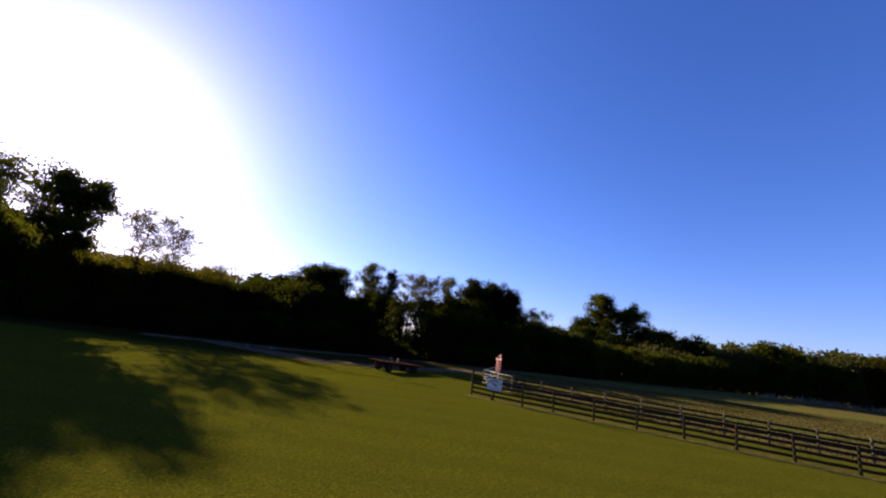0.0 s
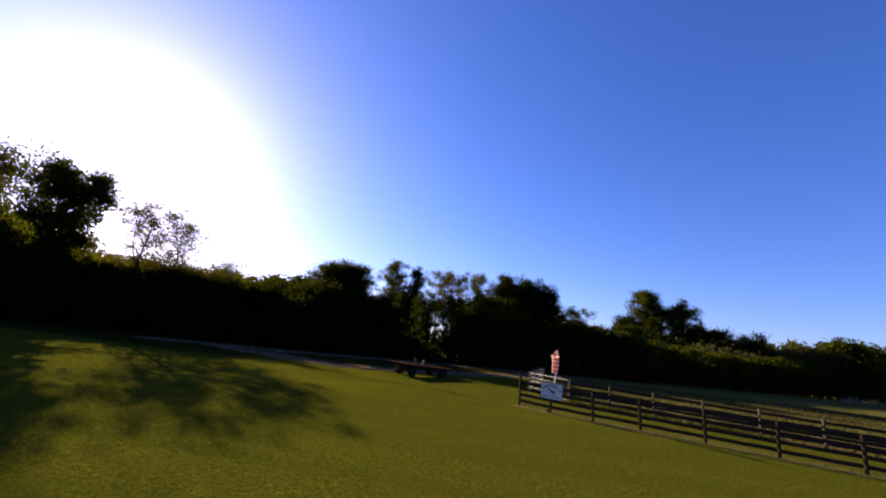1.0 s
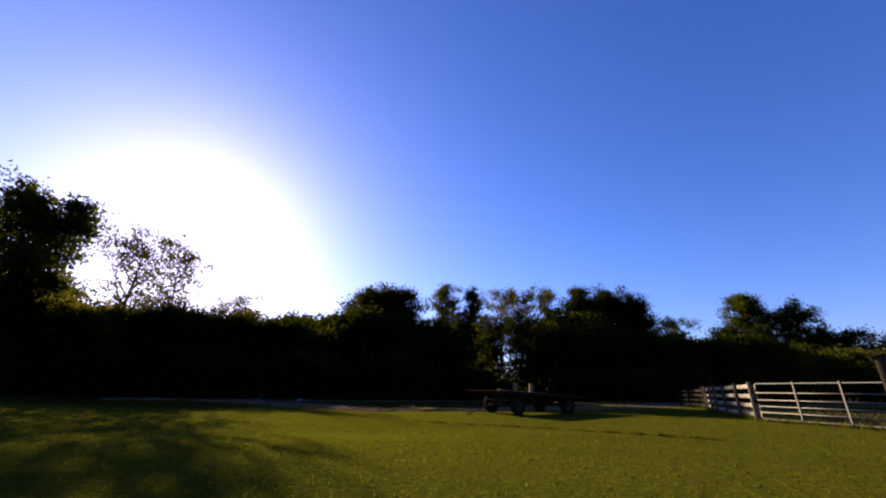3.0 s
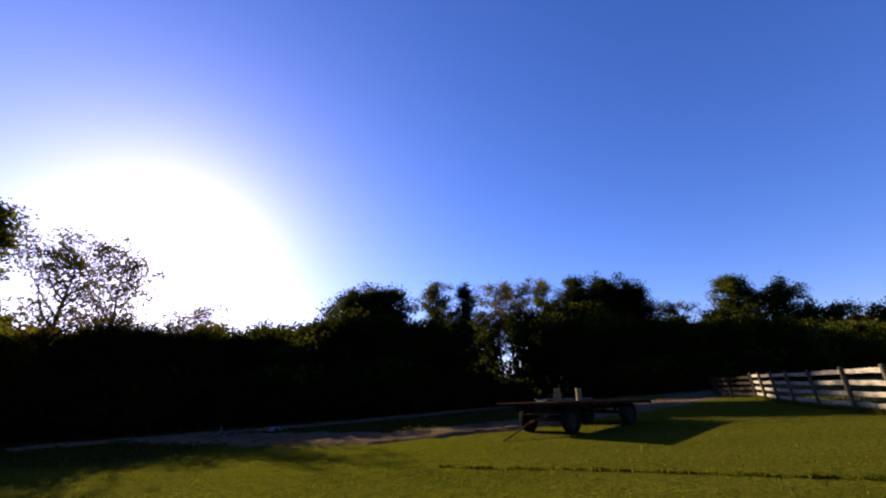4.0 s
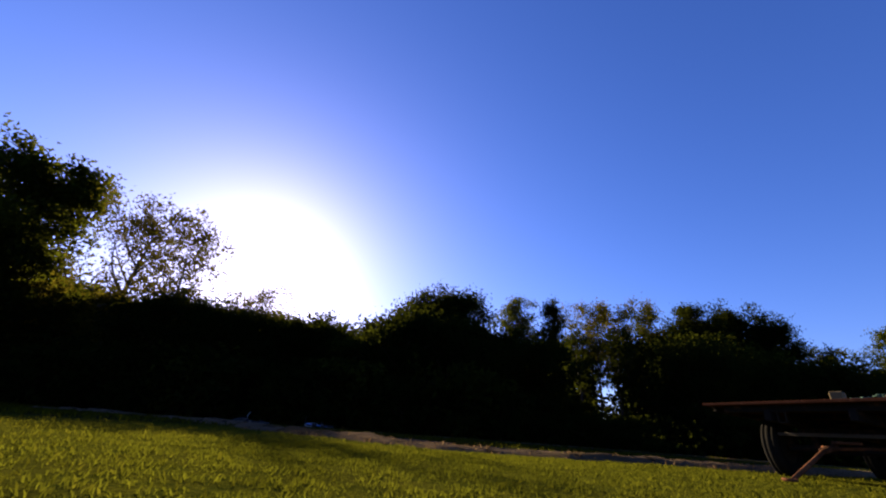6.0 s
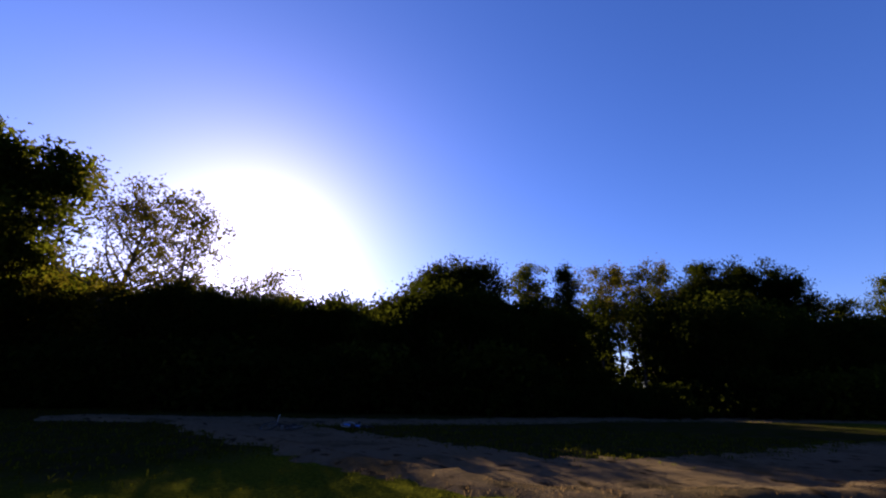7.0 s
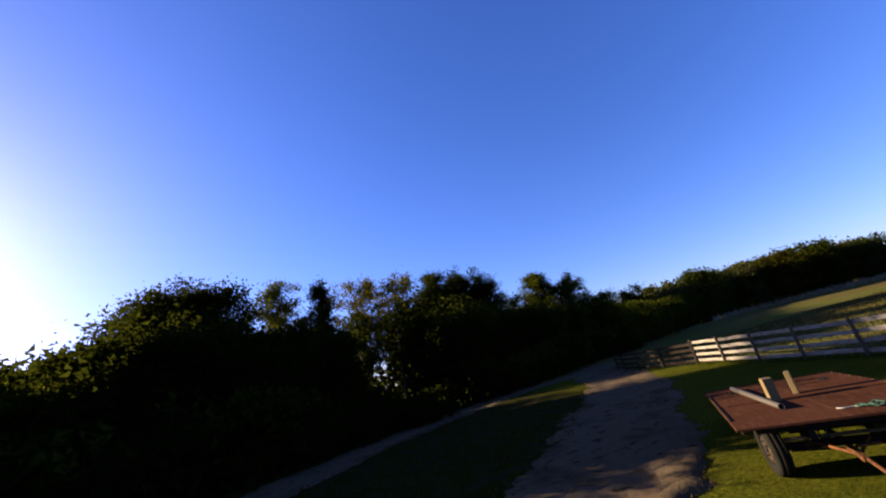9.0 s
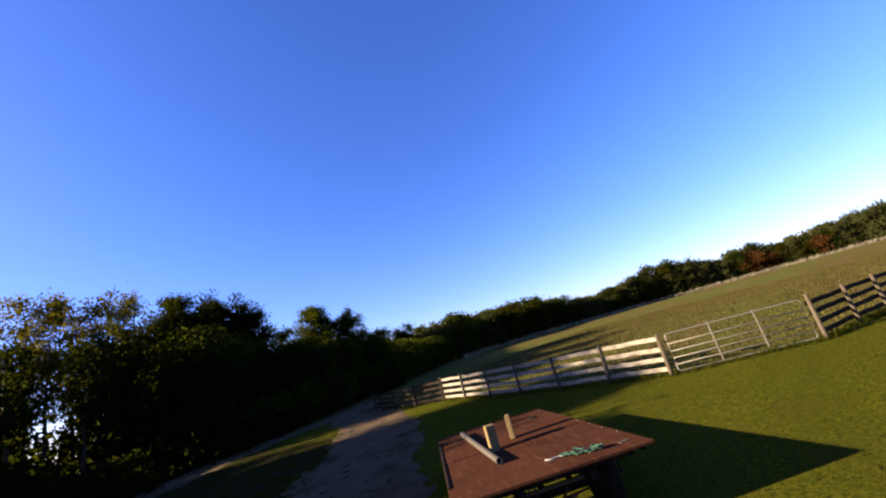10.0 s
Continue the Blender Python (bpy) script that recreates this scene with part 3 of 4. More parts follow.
            faces += [(i + j, i + (j + 1) % 4, i + 4 + (j + 1) % 4, i + 4 + j) for j in range(4)]
    part("trunk", mesh_np("trunk", verts, faces, M_BARK), M_BARK, t)


SHRUBS = [
    make_tree("shrub", 31, M_LEAF_DARK_SHADED, "dense shrub under the trees, darkened for shade", "shrubs of the wood edge", h=4.0, r=2.6, base=0.04, limbs=16, per=13, subs=3, clump=0.85, leaf=0.31, rise=0.7, trunk=0.012),
    make_tree("shrub", 32, M_LEAF, "green shrub under the trees", "shrubs of the wood edge", h=4.0, r=2.4, base=0.04, limbs=15, per=13, subs=3, clump=0.85, leaf=0.31, rise=0.9, trunk=0.012),
]
FARS = [
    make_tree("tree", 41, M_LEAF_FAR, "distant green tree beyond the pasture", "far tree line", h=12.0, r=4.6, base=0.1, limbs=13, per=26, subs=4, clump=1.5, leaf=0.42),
    make_tree("tree", 42, M_LEAF, "distant dark tree beyond the pasture", "far tree line", h=12.0, r=4.2, base=0.1, limbs=13, per=26, subs=4, clump=1.5, leaf=0.42, rise=0.8),
    make_tree("tree", 43, M_LEAF_YELLOW, "distant yellowing tree beyond the pasture", "far tree line", h=12.0, r=4.4, base=0.12, limbs=13, per=26, subs=4, clump=1.5, leaf=0.42),
    make_tree("tree", 44, M_LEAF_RUST, "distant rust-coloured tree beyond the pasture", "far tree line", h=9.0, r=4.0, base=0.1, limbs=13, per=26, subs=4, clump=1.5, leaf=0.42),
]


def place(kinds, spots):
    """Stands the first of each kind at its first spot, and copies at the others."""
    first = {}
    for k, m in spots:
        if k in first:
            copy_thing(kinds[k], m)
        else:
            first[k] = m
    for k, ob in enumerate(kinds):
        ob.matrix_basis = first.get(k, at(-60 - 4 * k, 50))


def along(line, step, rng, off=(0, 0)):
    """Points along a line with a random distance off to its left."""
    left = 0.0
    for (ax, ay), (bx, by) in zip(line, line[1:]):
        ln = math.hypot(bx - ax, by - ay)
        s = left
        while s < ln:
            o = rng.uniform(*off)
            yield ax + (bx - ax) * s / ln - (by - ay) / ln * o, ay + (by - ay) * s / ln + (bx - ax) / ln * o
            s += step * rng.uniform(0.75, 1.25)
        left = s - ln


EDGE = [(-70, 30), (-52, 40), (-40, 46), (-30, 51.5), (-22, 54.5), (-15, 57.5), (-7, 62), (2, 67), (18, 76), (34, 84)]
# how high the wood stands, seen from the bend of the track at (-11, 32): bearing, angle
RISE = ([-90, -66, -60, -52, -48, -43, -35, -28, -21, -14, -6, 10, 15, 20, 24, 28, 36, 48], [14, 13, 11.3, 11.4, 11.6, 12.4, 13.6, 13.0, 14.0, 15.2, 15.0, 14.6, 13.4, 11.4, 9.4, 8.6, 6.6, 4.8])


def rise(x, y):
    d = math.hypot(x + 11.4, y - 32)
    return 1.3 + d * math.tan(radians(np.interp(math.degrees(math.atan2(x + 11.4, y - 32)), *RISE)))


def glade(x, y, more=0.0):
    """A thin place in the wood, where the sky shows between the trunks."""
    return abs(x + 6.6) < 1.9 + 0.085 * abs(y - 77) + more


def sun_lane(x, y):
    """Low trees stand along one line towards the sun: metres up that line, and off it."""
    return -0.731 * (x + 1.5) + 0.682 * (y - 62.3), abs(0.682 * (x + 1.5) + 0.731 * (y - 62.3))


# how high the trees beyond the pasture stand, seen from the wagon: bearing, angle
FAR_RISE = ([28, 36, 40, 44, 52, 61, 66, 69, 73, 78, 84, 90, 100, 112], [7.0, 5.8, 5.1, 4.8, 4.8, 4.6, 4.0, 2.9, 2.6, 3.8, 3.5, 3.1, 2.8, 2.7])


def far_rise(x, y):
    d = math.hypot(x + 11, y - 35)
    return (0.98 + 0.16 * ripple(0.8 * x, 0.8 * y)) * (2.7 + d * math.tan(radians(np.interp(math.degrees(math.atan2(x + 11, y - 35)), *FAR_RISE))))


rng = random.Random(7)
spots, deep = [], []
for o, step, lo, hi in (((2.0, 4.5), 3.0, 0.74, 1.0), ((7, 12), 3.6, 0.72, 1.0), ((14, 20), 4.2, 0.80, 0.97), ((22, 30), 4.6, 0.78, 0.95)):
    for x, y in along(EDGE, step, rng, o):
        if glade(x, y):
            continue
        s = rise(x, y) * rng.uniform(lo, hi) / 10.0
        p = 0.682 * x + 0.731 * y
        if o[0] < 10 and 17.0 < p < 31.0:       # lower trees in front, where the evening sun still reaches the track's edge
            s = rise(x, y) / 10 * np.interp(p, [17, 21, 22.5, 24, 26.2, 27.2, 31], [0.95, 0.94, 0.90, 0.86, 0.87, 1.05, 1.05]) * (1.05 if o[0] > 5 and p < 23 else 1.0) * rng.uniform(0.97, 1.03)
        w = min(s, 1.25) * rng.uniform(0.9, 1.2)
        if glade(x, y, 1.5 * w):
            s, w = 0.34 if y < 77 else 0.46, 0.55
        back, off = sun_lane(x, y)
        if off < 0.6 + 4.9 * w:
            s, w = min(s, 0.027 * back), min(w, 0.05 * back)
            if s < 0.25:
                continue
        if o[0] > 10:
            deep.append((rng.randint(0, 2), at(x, y, w, rng.uniform(0, 360), s)))
        else:
            # by the sun lane and glade only dark-leaved kinds, so no crown looks sunlit
            spots.append((rng.choices((0, 1, 2, 3), (4, 3, 1.4, 3) if off > 9 and not glade(x, y, 4) else (1, 0, 0, 1))[0], at(x, y, w, rng.uniform(0, 360), s)))
# the wood goes on north of the pasture
for off in ((-3, 3), (4, 9)):
    for x, y in along([(6, 99), (20, 105), (34, 111), (50, 121), (66, 133)], 3.4, rng, off):
        s = min(rise(x, y), far_rise(x, y) * 1.02) * rng.uniform(0.84, 0.97) / 10.0
        deep.append((rng.randint(0, 2), at(x, y, 1.15, rng.uniform(0, 360), s)))
# extra dense trees, added to keep the low sun off the left lawn
for x, y, s in ((-37.4, 49.0, 0.78), (-35.6, 50.2, 0.80), (-34.0, 51.2, 0.78), (-32.4, 52.2, 0.75)):
    spots.append((3, at(x, y, 0.72, 70 * x, s)))
spots += [(0, at(-13.2, 79.0, 0.78, 30, 1.2)), (3, at(-9.8, 76.5, 0.62, 80, 1.05))]
place(KINDS, spots)
mass("deep_wood", DEEP, deep, M_LEAF_DARK_SHADED, "trees deep in the wood, darkened for shade", "wood")
spots = []
for o, step in (((-0.6, 1.2), 2.0), ((3, 6), 2.8)):
    for x, y in along(EDGE, step, rng, o):
        s = rng.uniform(0.6, 1.15) * (0.55 if glade(x, y, 3.5) else 1.0)
        back, off = sun_lane(x, y)
        if off < 3.4:
            s = min(s, 0.065 * back)
            if s < 0.12:
                continue
        # shrubs there get the dark leaves too, as shade put in by colour
        spots.append((rng.randint(0, 1) if off > 9 and not glade(x, y, 5) else 0, at(x, y, s * 1.1, rng.uniform(0, 360), s)))
place(SHRUBS, spots)
spots, deep = [], []
for o, step, mul in (((0, 3), 4.0, 0.88), ((5, 9), 4.4, 1.0), ((11, 17), 5.2, 1.12)):
    for x, y in along(FAR_EDGE[1:], step, rng, o):
        far = math.hypot(x + 5, y - 35)
        s = mul * (rng.uniform(0.58, 1.22) if x > 95 else rng.uniform(0.66, 0.84)) * (0.88 + 0.0017 * far)
        # up to x = 95 the darker leaf kind stands in for backlit shade
        k = 3 if (rng.random() < 0.55 and 255 < x < 272 and y < 50) else rng.choices((0, 1, 2), (4, 3, 2) if x > 95 else (0, 1, 0))[0]
        top = far_rise(x, y) * (rng.uniform(0.66, 1.16) if o[0] < 3 else rng.uniform(0.70, 0.98)) / 12.0
        s = top if x > 95 else min(s, top)
        m = at(x, y, s * 1.05, rng.uniform(0, 360), s)
        if o[0] > 3:
            deep.append((rng.randint(0, 2), m))
        else:
            spots.append((k, m))
# a wooded rise behind, whose tops show over the nearer trees
for x, y in along([(120, 232), (165, 208), (205, 170), (232, 128)], 4.6, rng, (-9, 9)):
    s = far_rise(x, y) * rng.uniform(0.80, 1.10) / 12.0
    deep.append((rng.randint(0, 2), at(x, y, s * 0.8, rng.uniform(0, 360), s)))
place(FARS, spots)
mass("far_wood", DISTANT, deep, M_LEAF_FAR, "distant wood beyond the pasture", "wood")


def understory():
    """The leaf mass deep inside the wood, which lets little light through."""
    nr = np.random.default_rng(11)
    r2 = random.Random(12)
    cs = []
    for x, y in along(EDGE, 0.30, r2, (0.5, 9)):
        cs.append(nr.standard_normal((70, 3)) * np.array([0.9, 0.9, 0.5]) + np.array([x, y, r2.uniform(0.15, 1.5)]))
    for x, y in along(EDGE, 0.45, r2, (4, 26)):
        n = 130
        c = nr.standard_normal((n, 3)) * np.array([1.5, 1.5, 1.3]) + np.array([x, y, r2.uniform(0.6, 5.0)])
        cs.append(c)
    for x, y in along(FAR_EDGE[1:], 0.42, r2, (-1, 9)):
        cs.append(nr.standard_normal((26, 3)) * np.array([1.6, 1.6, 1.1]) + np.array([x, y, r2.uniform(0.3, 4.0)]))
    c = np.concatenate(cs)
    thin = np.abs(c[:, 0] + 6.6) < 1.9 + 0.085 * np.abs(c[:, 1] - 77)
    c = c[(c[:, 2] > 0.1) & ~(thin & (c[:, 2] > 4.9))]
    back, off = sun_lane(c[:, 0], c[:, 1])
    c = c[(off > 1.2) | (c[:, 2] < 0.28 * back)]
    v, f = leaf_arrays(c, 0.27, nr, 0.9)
    tagged(new("undergrowth", mesh_np("undergrowth", v, f, M_LEAF_DARK_SHADED)), "tangled undergrowth inside the wood, darkened for shade", "undergrowth", kind="stuff")


understory()


# ---- fences ----
def board_mesh(length, seed, h=0.15, t=0.028):
    r = random.Random(seed)
    bm = bmesh.new()
    n = 6
    rows = []
    for i in range(n + 1):
        x = -length / 2 + length * i / n
        sag = 0.012 * math.sin(math.pi * i / n) * r.uniform(-1, 1)
        a, b = sag + r.uniform(-0.004, 0.004), sag + r.uniform(-0.004, 0.004)
        w = 0.01 * math.sin(2.4 * i + seed)
        rows.append([bm.verts.new(p) for p in ((x, -t / 2 + w, -h / 2 + a), (x, t / 2 + w, -h / 2 + a), (x, t / 2 + w, h / 2 + b), (x, -t / 2 + w, h / 2 + b))])
    for a, b in zip(rows, rows[1:]):
        for k in range(4):
            bm.faces.new((a[k], b[k], b[(k + 1) % 4], a[(k + 1) % 4]))
    bm.faces.new(rows[0])
    bm.faces.new(rows[-1][::-1])
    bmesh.ops.recalc_face_normals(bm, faces=bm.faces)
    me = bpy.data.meshes.new("board")
    bm.to_mesh(me)
    bm.free()
    return me


def post_mesh(h, w=0.13, sides=0, seed=0):
    bm = bmesh.new()
    if sides:
        tube(bm, (0, 0, -0.4), (0, 0, h), w / 2, w / 2 * 0.93, sides)
    else:
        box(bm, (0, 0, (h - 0.4) / 2), (w, w, h + 0.4), bevel=0.012)
    r = random.Random(seed)
    for v in bm.verts:
        if v.co.z > 0:
            v.co += Vector((r.uniform(-0.006, 0.006), r.uniform(-0.006, 0.006), r.uniform(-0.012, 0.012)))
    me = bpy.data.meshes.new("post")
    bm.to_mesh(me)
    bm.free()
    return me


def fence(points, side, mat_board, mat_post, label, tall=1.38, first=None, levels=(0.24, 0.56, 0.88, 1.20), seed=1, bh=0.15):
    """Posts at the points, with boards from post to post on one side (+1: to the left of the line)."""
    r = random.Random(seed)
    f = thing("fence", pose(points[0][0], points[0][1], 0), label, "fence", "board fences")
    posts = [post_mesh(tall, 0.13, 9, s) for s in range(3)]
    for me in posts:
        me.materials.append(mat_post)
    tops = post_mesh(first, 0.14, 9, 9) if first else None
    if tops:
        tops.materials.append(mat_post)
    boards = {}
    o = Vector((points[0][0], points[0][1], 0))
    zs = [float(height(np.array(x), np.array(y))) for x, y in points]
    for i, (x, y) in enumerate(points):
        me = tops if (first and i == 0) else posts[i % 3]
        part("post", me, None, f, m=Matrix.Translation(-o) @ pose(x, y, zs[i], r.uniform(-1.6, 1.6), r.uniform(-1.6, 1.6), r.uniform(0, 360)))
    for i, ((ax, ay), (bx, by)) in enumerate(zip(points, points[1:])):
        ln = math.hypot(bx - ax, by - ay)
        yaw = math.degrees(math.atan2(by - ay, bx - ax))
        nx, ny = -(by - ay) / ln * side * 0.082, (bx - ax) / ln * side * 0.082
        for j, z in enumerate(levels):
            key = (round(ln, 1), (i * 5 + j * 3) % 4)
            if key not in boards:
                boards[key] = board_mesh(key[0] + 0.0, 7 * key[1] + 1, bh)
                boards[key].materials.append(mat_board)
            slope = math.degrees(math.atan2(zs[i + 1] - zs[i], ln))
            m = pose((ax + bx) / 2 + nx, (ay + by) / 2 + ny, z + (zs[i] + zs[i + 1]) / 2 + r.uniform(-0.012, 0.012), 0, -slope + r.uniform(-0.5, 0.5), yaw)
            part("board", boards[key], None, f, m=Matrix.Translation(-o) @ m)
    return f


def run(a, b, n):
    return [(a[0] + (b[0] - a[0]) * i / n, a[1] + (b[1] - a[1]) * i / n) for i in range(n + 1)]


FRONT = [(2.50, 29.10), (3.98, 27.98), (5.84, 26.88), (7.72, 25.98)] + run((9.93, 24.78), (20.75, 19.30), 5) + [(23.0, 18.2), (25.2, 17.1), (27.4, 16.0), (29.6, 14.9), (31.8, 13.8), (34.0, 12.7), (36.2, 11.6)]
fence(FRONT, 1, M_BOARD_SHADED, M_POST_SHADED, "weathered four-board wooden fence along the lawn, backlit shade in its colour", 1.34, first=1.68, seed=3)
BACK = run((6.42, 33.75), (19.6, 26.75), 6) + run((19.6, 26.75), (43.0, 14.6), 11)[1:]
fence(BACK, 1, M_BOARD_SHADED, M_POST_BROWN, "four-board fence along the pasture with brown posts, backlit shade in its boards", 1.40, first=1.5, seed=4)
PALE = [(4.42, 38.10), (4.93, 40.40), (5.42, 42.75), (5.95, 45.05), (6.62, 47.33), (7.33, 49.62), (8.09, 51.90)]
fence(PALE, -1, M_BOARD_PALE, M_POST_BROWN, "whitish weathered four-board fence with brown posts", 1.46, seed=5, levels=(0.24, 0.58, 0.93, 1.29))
# the pale run goes on here, coloured dark to stand for the wood's shade
fence([(8.09, 51.90), (7.9, 54.3), (8.2, 56.7), (9.0, 59.0), (10.2, 61.2)], -1, M_BOARD_SHADED, M_POST_SHADED, "board fence under the wood, shade put into its colour", 1.40, seed=6)


# ---- gate ----
def build_gate():
    a, b = Vector((4.47, 37.90, 0)), Vector((6.36, 33.88, 0))
    ln = (b - a).length
    g = thing("gate", pose(a.x, a.y, 0.10, 0, 0, math.degrees(math.atan2(b.y - a.y, b.x - a.x))), "closed galvanised tube farm gate between wooden posts", "gate")
    z0, z1, x0, x1 = 0.02, 1.30, 0.06, ln - 0.06
    c = 0.09
    loop = []
    for cx, cz, a0 in ((x1 - c, z1 - c, 0), (x0 + c, z1 - c, 90), (x0 + c, z0 + c, 180), (x1 - c, z0 + c, 270)):
        loop += [(cx + c * math.cos(radians(a0 + k)), 0, cz + c * math.sin(radians(a0 + k))) for k in (0, 30, 60, 90)]
    smooth(part("frame", pipe_run(loop, 0.018, 8, True), M_GALV, g))
    for z in (0.25, 0.47, 0.70, 0.96):
        bm = tube(bmesh.new(), (x0, 0, z), (x1, 0, z + 0.004), 0.0135, None, 8)
        smooth(part("rail", bm, M_GALV, g))
    for x in (x0 + (x1 - x0) / 3, x0 + 2 * (x1 - x0) / 3):
        bm = box(bmesh.new(), (x, -0.028, (z0 + z1) / 2 + 0.03), (0.04, 0.012, z1 - z0 + 0.06), bevel=0.003)
        part("brace", bm, M_GALV, g)
    for z in (0.35, 1.05):
        bm = box(bmesh.new(), (0.02, 0, z), (0.12, 0.05, 0.05), bevel=0.008)
        tube(bm, (-0.02, 0, z - 0.05), (-0.02, 0, z + 0.06), 0.012)
        part("hinge", bm, M_IRON, g)
    bm = pipe_run([(x1 + 0.10 * math.sin(k * 0.7), 0.03 * math.cos(k * 1.1), 0.92 - 0.05 * k) for k in range(7)], 0.008, 6)
    part("chain", bm, M_IRON, g)


build_gate()


# ---- sign on the fence, windsock ----
def build_sign():
    a, b = Vector((3.22, 28.36, 0)), Vector((4.38, 27.56, 0))
    mid = (a + b) / 2
    yaw = math.degrees(math.atan2(b.y - a.y, b.x - a.x))
    s = thing("sign", pose(mid.x + 0.17, mid.y - 0.15, 1.06, 0, 1.0, yaw), "white painted sign board with dark lettering on the fence", "sign")
    w, h = 1.16, 0.79
    part("panel", box(bmesh.new(), (0, 0, 0), (w, 0.03, h), bevel=0.006), M_SIGN, s)
    for nm, at_, sz in (("edge", (0, 0, h / 2 + 0.012), (w + 0.05, 0.045, 0.024)), ("edge", (0, 0, -h / 2 - 0.012), (w + 0.05, 0.045, 0.024)), ("edge", (-w / 2 - 0.012, 0, 0), (0.024, 0.045, h)), ("edge", (w / 2 + 0.012, 0, 0), (0.024, 0.045, h))):
        part(nm, box(bmesh.new(), at_, sz, bevel=0.004), M_BOARD_SHADED, s, "dark wooden edge strip")
    # name line: plain bars on an arc
    for first, n in ((-0.47, 4), (-0.215, 1), (-0.12, 7), (0.42, 2)):
        for k in range(n):
            x = first + 0.066 * k
            z = 0.275 - 0.80 * x * x
            part("letter_bar", box(bmesh.new(), (x, -0.018, z), (0.046, 0.006, 0.115), (0, math.degrees(1.6 * x), 0), bevel=0.002), M_INK, s)
    # a small biplane silhouette, nose down to one side
    bm = bmesh.new()
    box(bm, (0, -0.018, 0.0), (0.36, 0.006, 0.060), (0, 20, 0), bevel=0.002)
    box(bm, (0.07, -0.0185, 0.055), (0.30, 0.006, 0.026), (0, 8, 0), bevel=0.002)
    box(bm, (0.05, -0.019, -0.075), (0.30, 0.006, 0.026), (0, 8, 0), bevel=0.002)
    for x in (-0.03, 0.16):
        box(bm, (x, -0.0187, -0.01), (0.012, 0.006, 0.13), (0, 12, 0))
    box(bm, (-0.17, -0.0195, 0.10), (0.06, 0.006, 0.09), (0, 25, 0), bevel=0.002)
    box(bm, (0.19, -0.02, -0.07), (0.014, 0.006, 0.15), (0, 12, 0))
    tube(bm, (0.08, -0.016, -0.125), (0.08, -0.024, -0.125), 0.030, None, 10)
    part("picture", bm, M_INK, s, "dark biplane silhouette")
    cu = bpy.data.curves.new("lettering", "FONT")
    cu.body, cu.size, cu.extrude, cu.align_x, cu.align_y = "Memorial Air Field", 0.116, 0.003, "CENTER", "CENTER"
    cu.offset = 0.0015
    tx = new("lettering", cu)
    dg = bpy.context.evaluated_depsgraph_get()
    me = bpy.data.meshes.new_from_object(tx.evaluated_get(dg))
    bpy.data.objects.remove(tx)
    me.materials.clear()
    part("lettering", me, M_INK, s, m=pose(0, -0.018, -0.27, 90, 0, 0))
    for x in (-w / 2 + 0.05, w / 2 - 0.05):
        for z in (-h / 2 + 0.05, h / 2 - 0.05):
            part("screw", tube(bmesh.new(), (x, -0.013, z), (x, -0.021, z), 0.011, None, 8), M_IRON, s)


def build_windsock():
    p = Vector((4.13, 28.09, 0))
    w = thing("windsock", pose(p.x, p.y, 0), "faded orange windsock hanging limp on a pale pole", "windsock")
    top = Vector((0.13, 0.03, 3.32))
    smooth(part("pole", tube(bmesh.new(), (0.02, 0.01, 0.66), top, 0.024, 0.020, 10), M_POLE, w))
    for z in (0.74, 1.22):
        part("bracket", box(bmesh.new(), (0.025, -0.11, z), (0.07, 0.30, 0.03), bevel=0.004), M_IRON, w)
    hang = Vector((0.03, 0.05, 0))
    bm, bands = bmesh.new(), []
    rings = []
    n, hgt, z1 = 14, 0.92, 2.90
    for i in range(n + 1):
        f = i / n
        rad = 0.185 - 0.045 * f
        row = []
        for k in range(14):
            a = k * math.tau / 14
            fold = 1 + 0.16 * math.sin(3 * a + 5 * f) + 0.06 * math.sin(7 * a - 4 * f)
            row.append(bm.verts.new((hang.x + 0.02 * f + rad * fold * math.cos(a), hang.y + rad * 0.72 * fold * math.sin(a), z1 - hgt * f)))
        rings.append(row)
    for i in range(n):
        for k in range(14):
            bm.faces.new((rings[i][k], rings[i][(k + 1) % 14], rings[i + 1][(k + 1) % 14], rings[i + 1][k]))
    for j in (3, 6, 9, 12):
        bb = bmesh.new()
        c = Vector((hang.x + 0.02 * j / n, hang.y, 0))
        rr = [[bb.verts.new(c + (v.co - c - Vector((0, 0, v.co.z))) * 1.03 + Vector((0, 0, v.co.z + dz))) for v in rings[j]] for dz in (0.023, -0.023)]
        for k in range(14):
            bb.faces.new((rr[0][k], rr[0][(k + 1) % 14], rr[1][(k + 1) % 14], rr[1][k]))
        bands.append(bb)
    smooth(part("sock", bm, M_SOCK, w, "faded orange cloth tube"))
    for bb in bands:
        part("band", bb, M_BAND, w, "dark sewn band")
    def hoop_at(k, n):
        return (hang.x + 0.187 * math.cos(k * math.tau / n), hang.y + 0.135 * math.sin(k * math.tau / n), z1)
    smooth(part("hoop", pipe_run([hoop_at(k, 16) for k in range(16)], 0.010, 6, True), M_POLE, w))
    part("swivel", tube(bmesh.new(), top - Vector((0, 0, 0.12)), top + Vector((0, 0, 0.03)), 0.03, 0.022, 8), M_IRON, w)
    for k in range(6):
        part("bridle", tube(bmesh.new(), top - Vector((0, 0, 0.10)), hoop_at(k, 6), 0.007, None, 5), M_SOCK, w, "pale bridle cord")


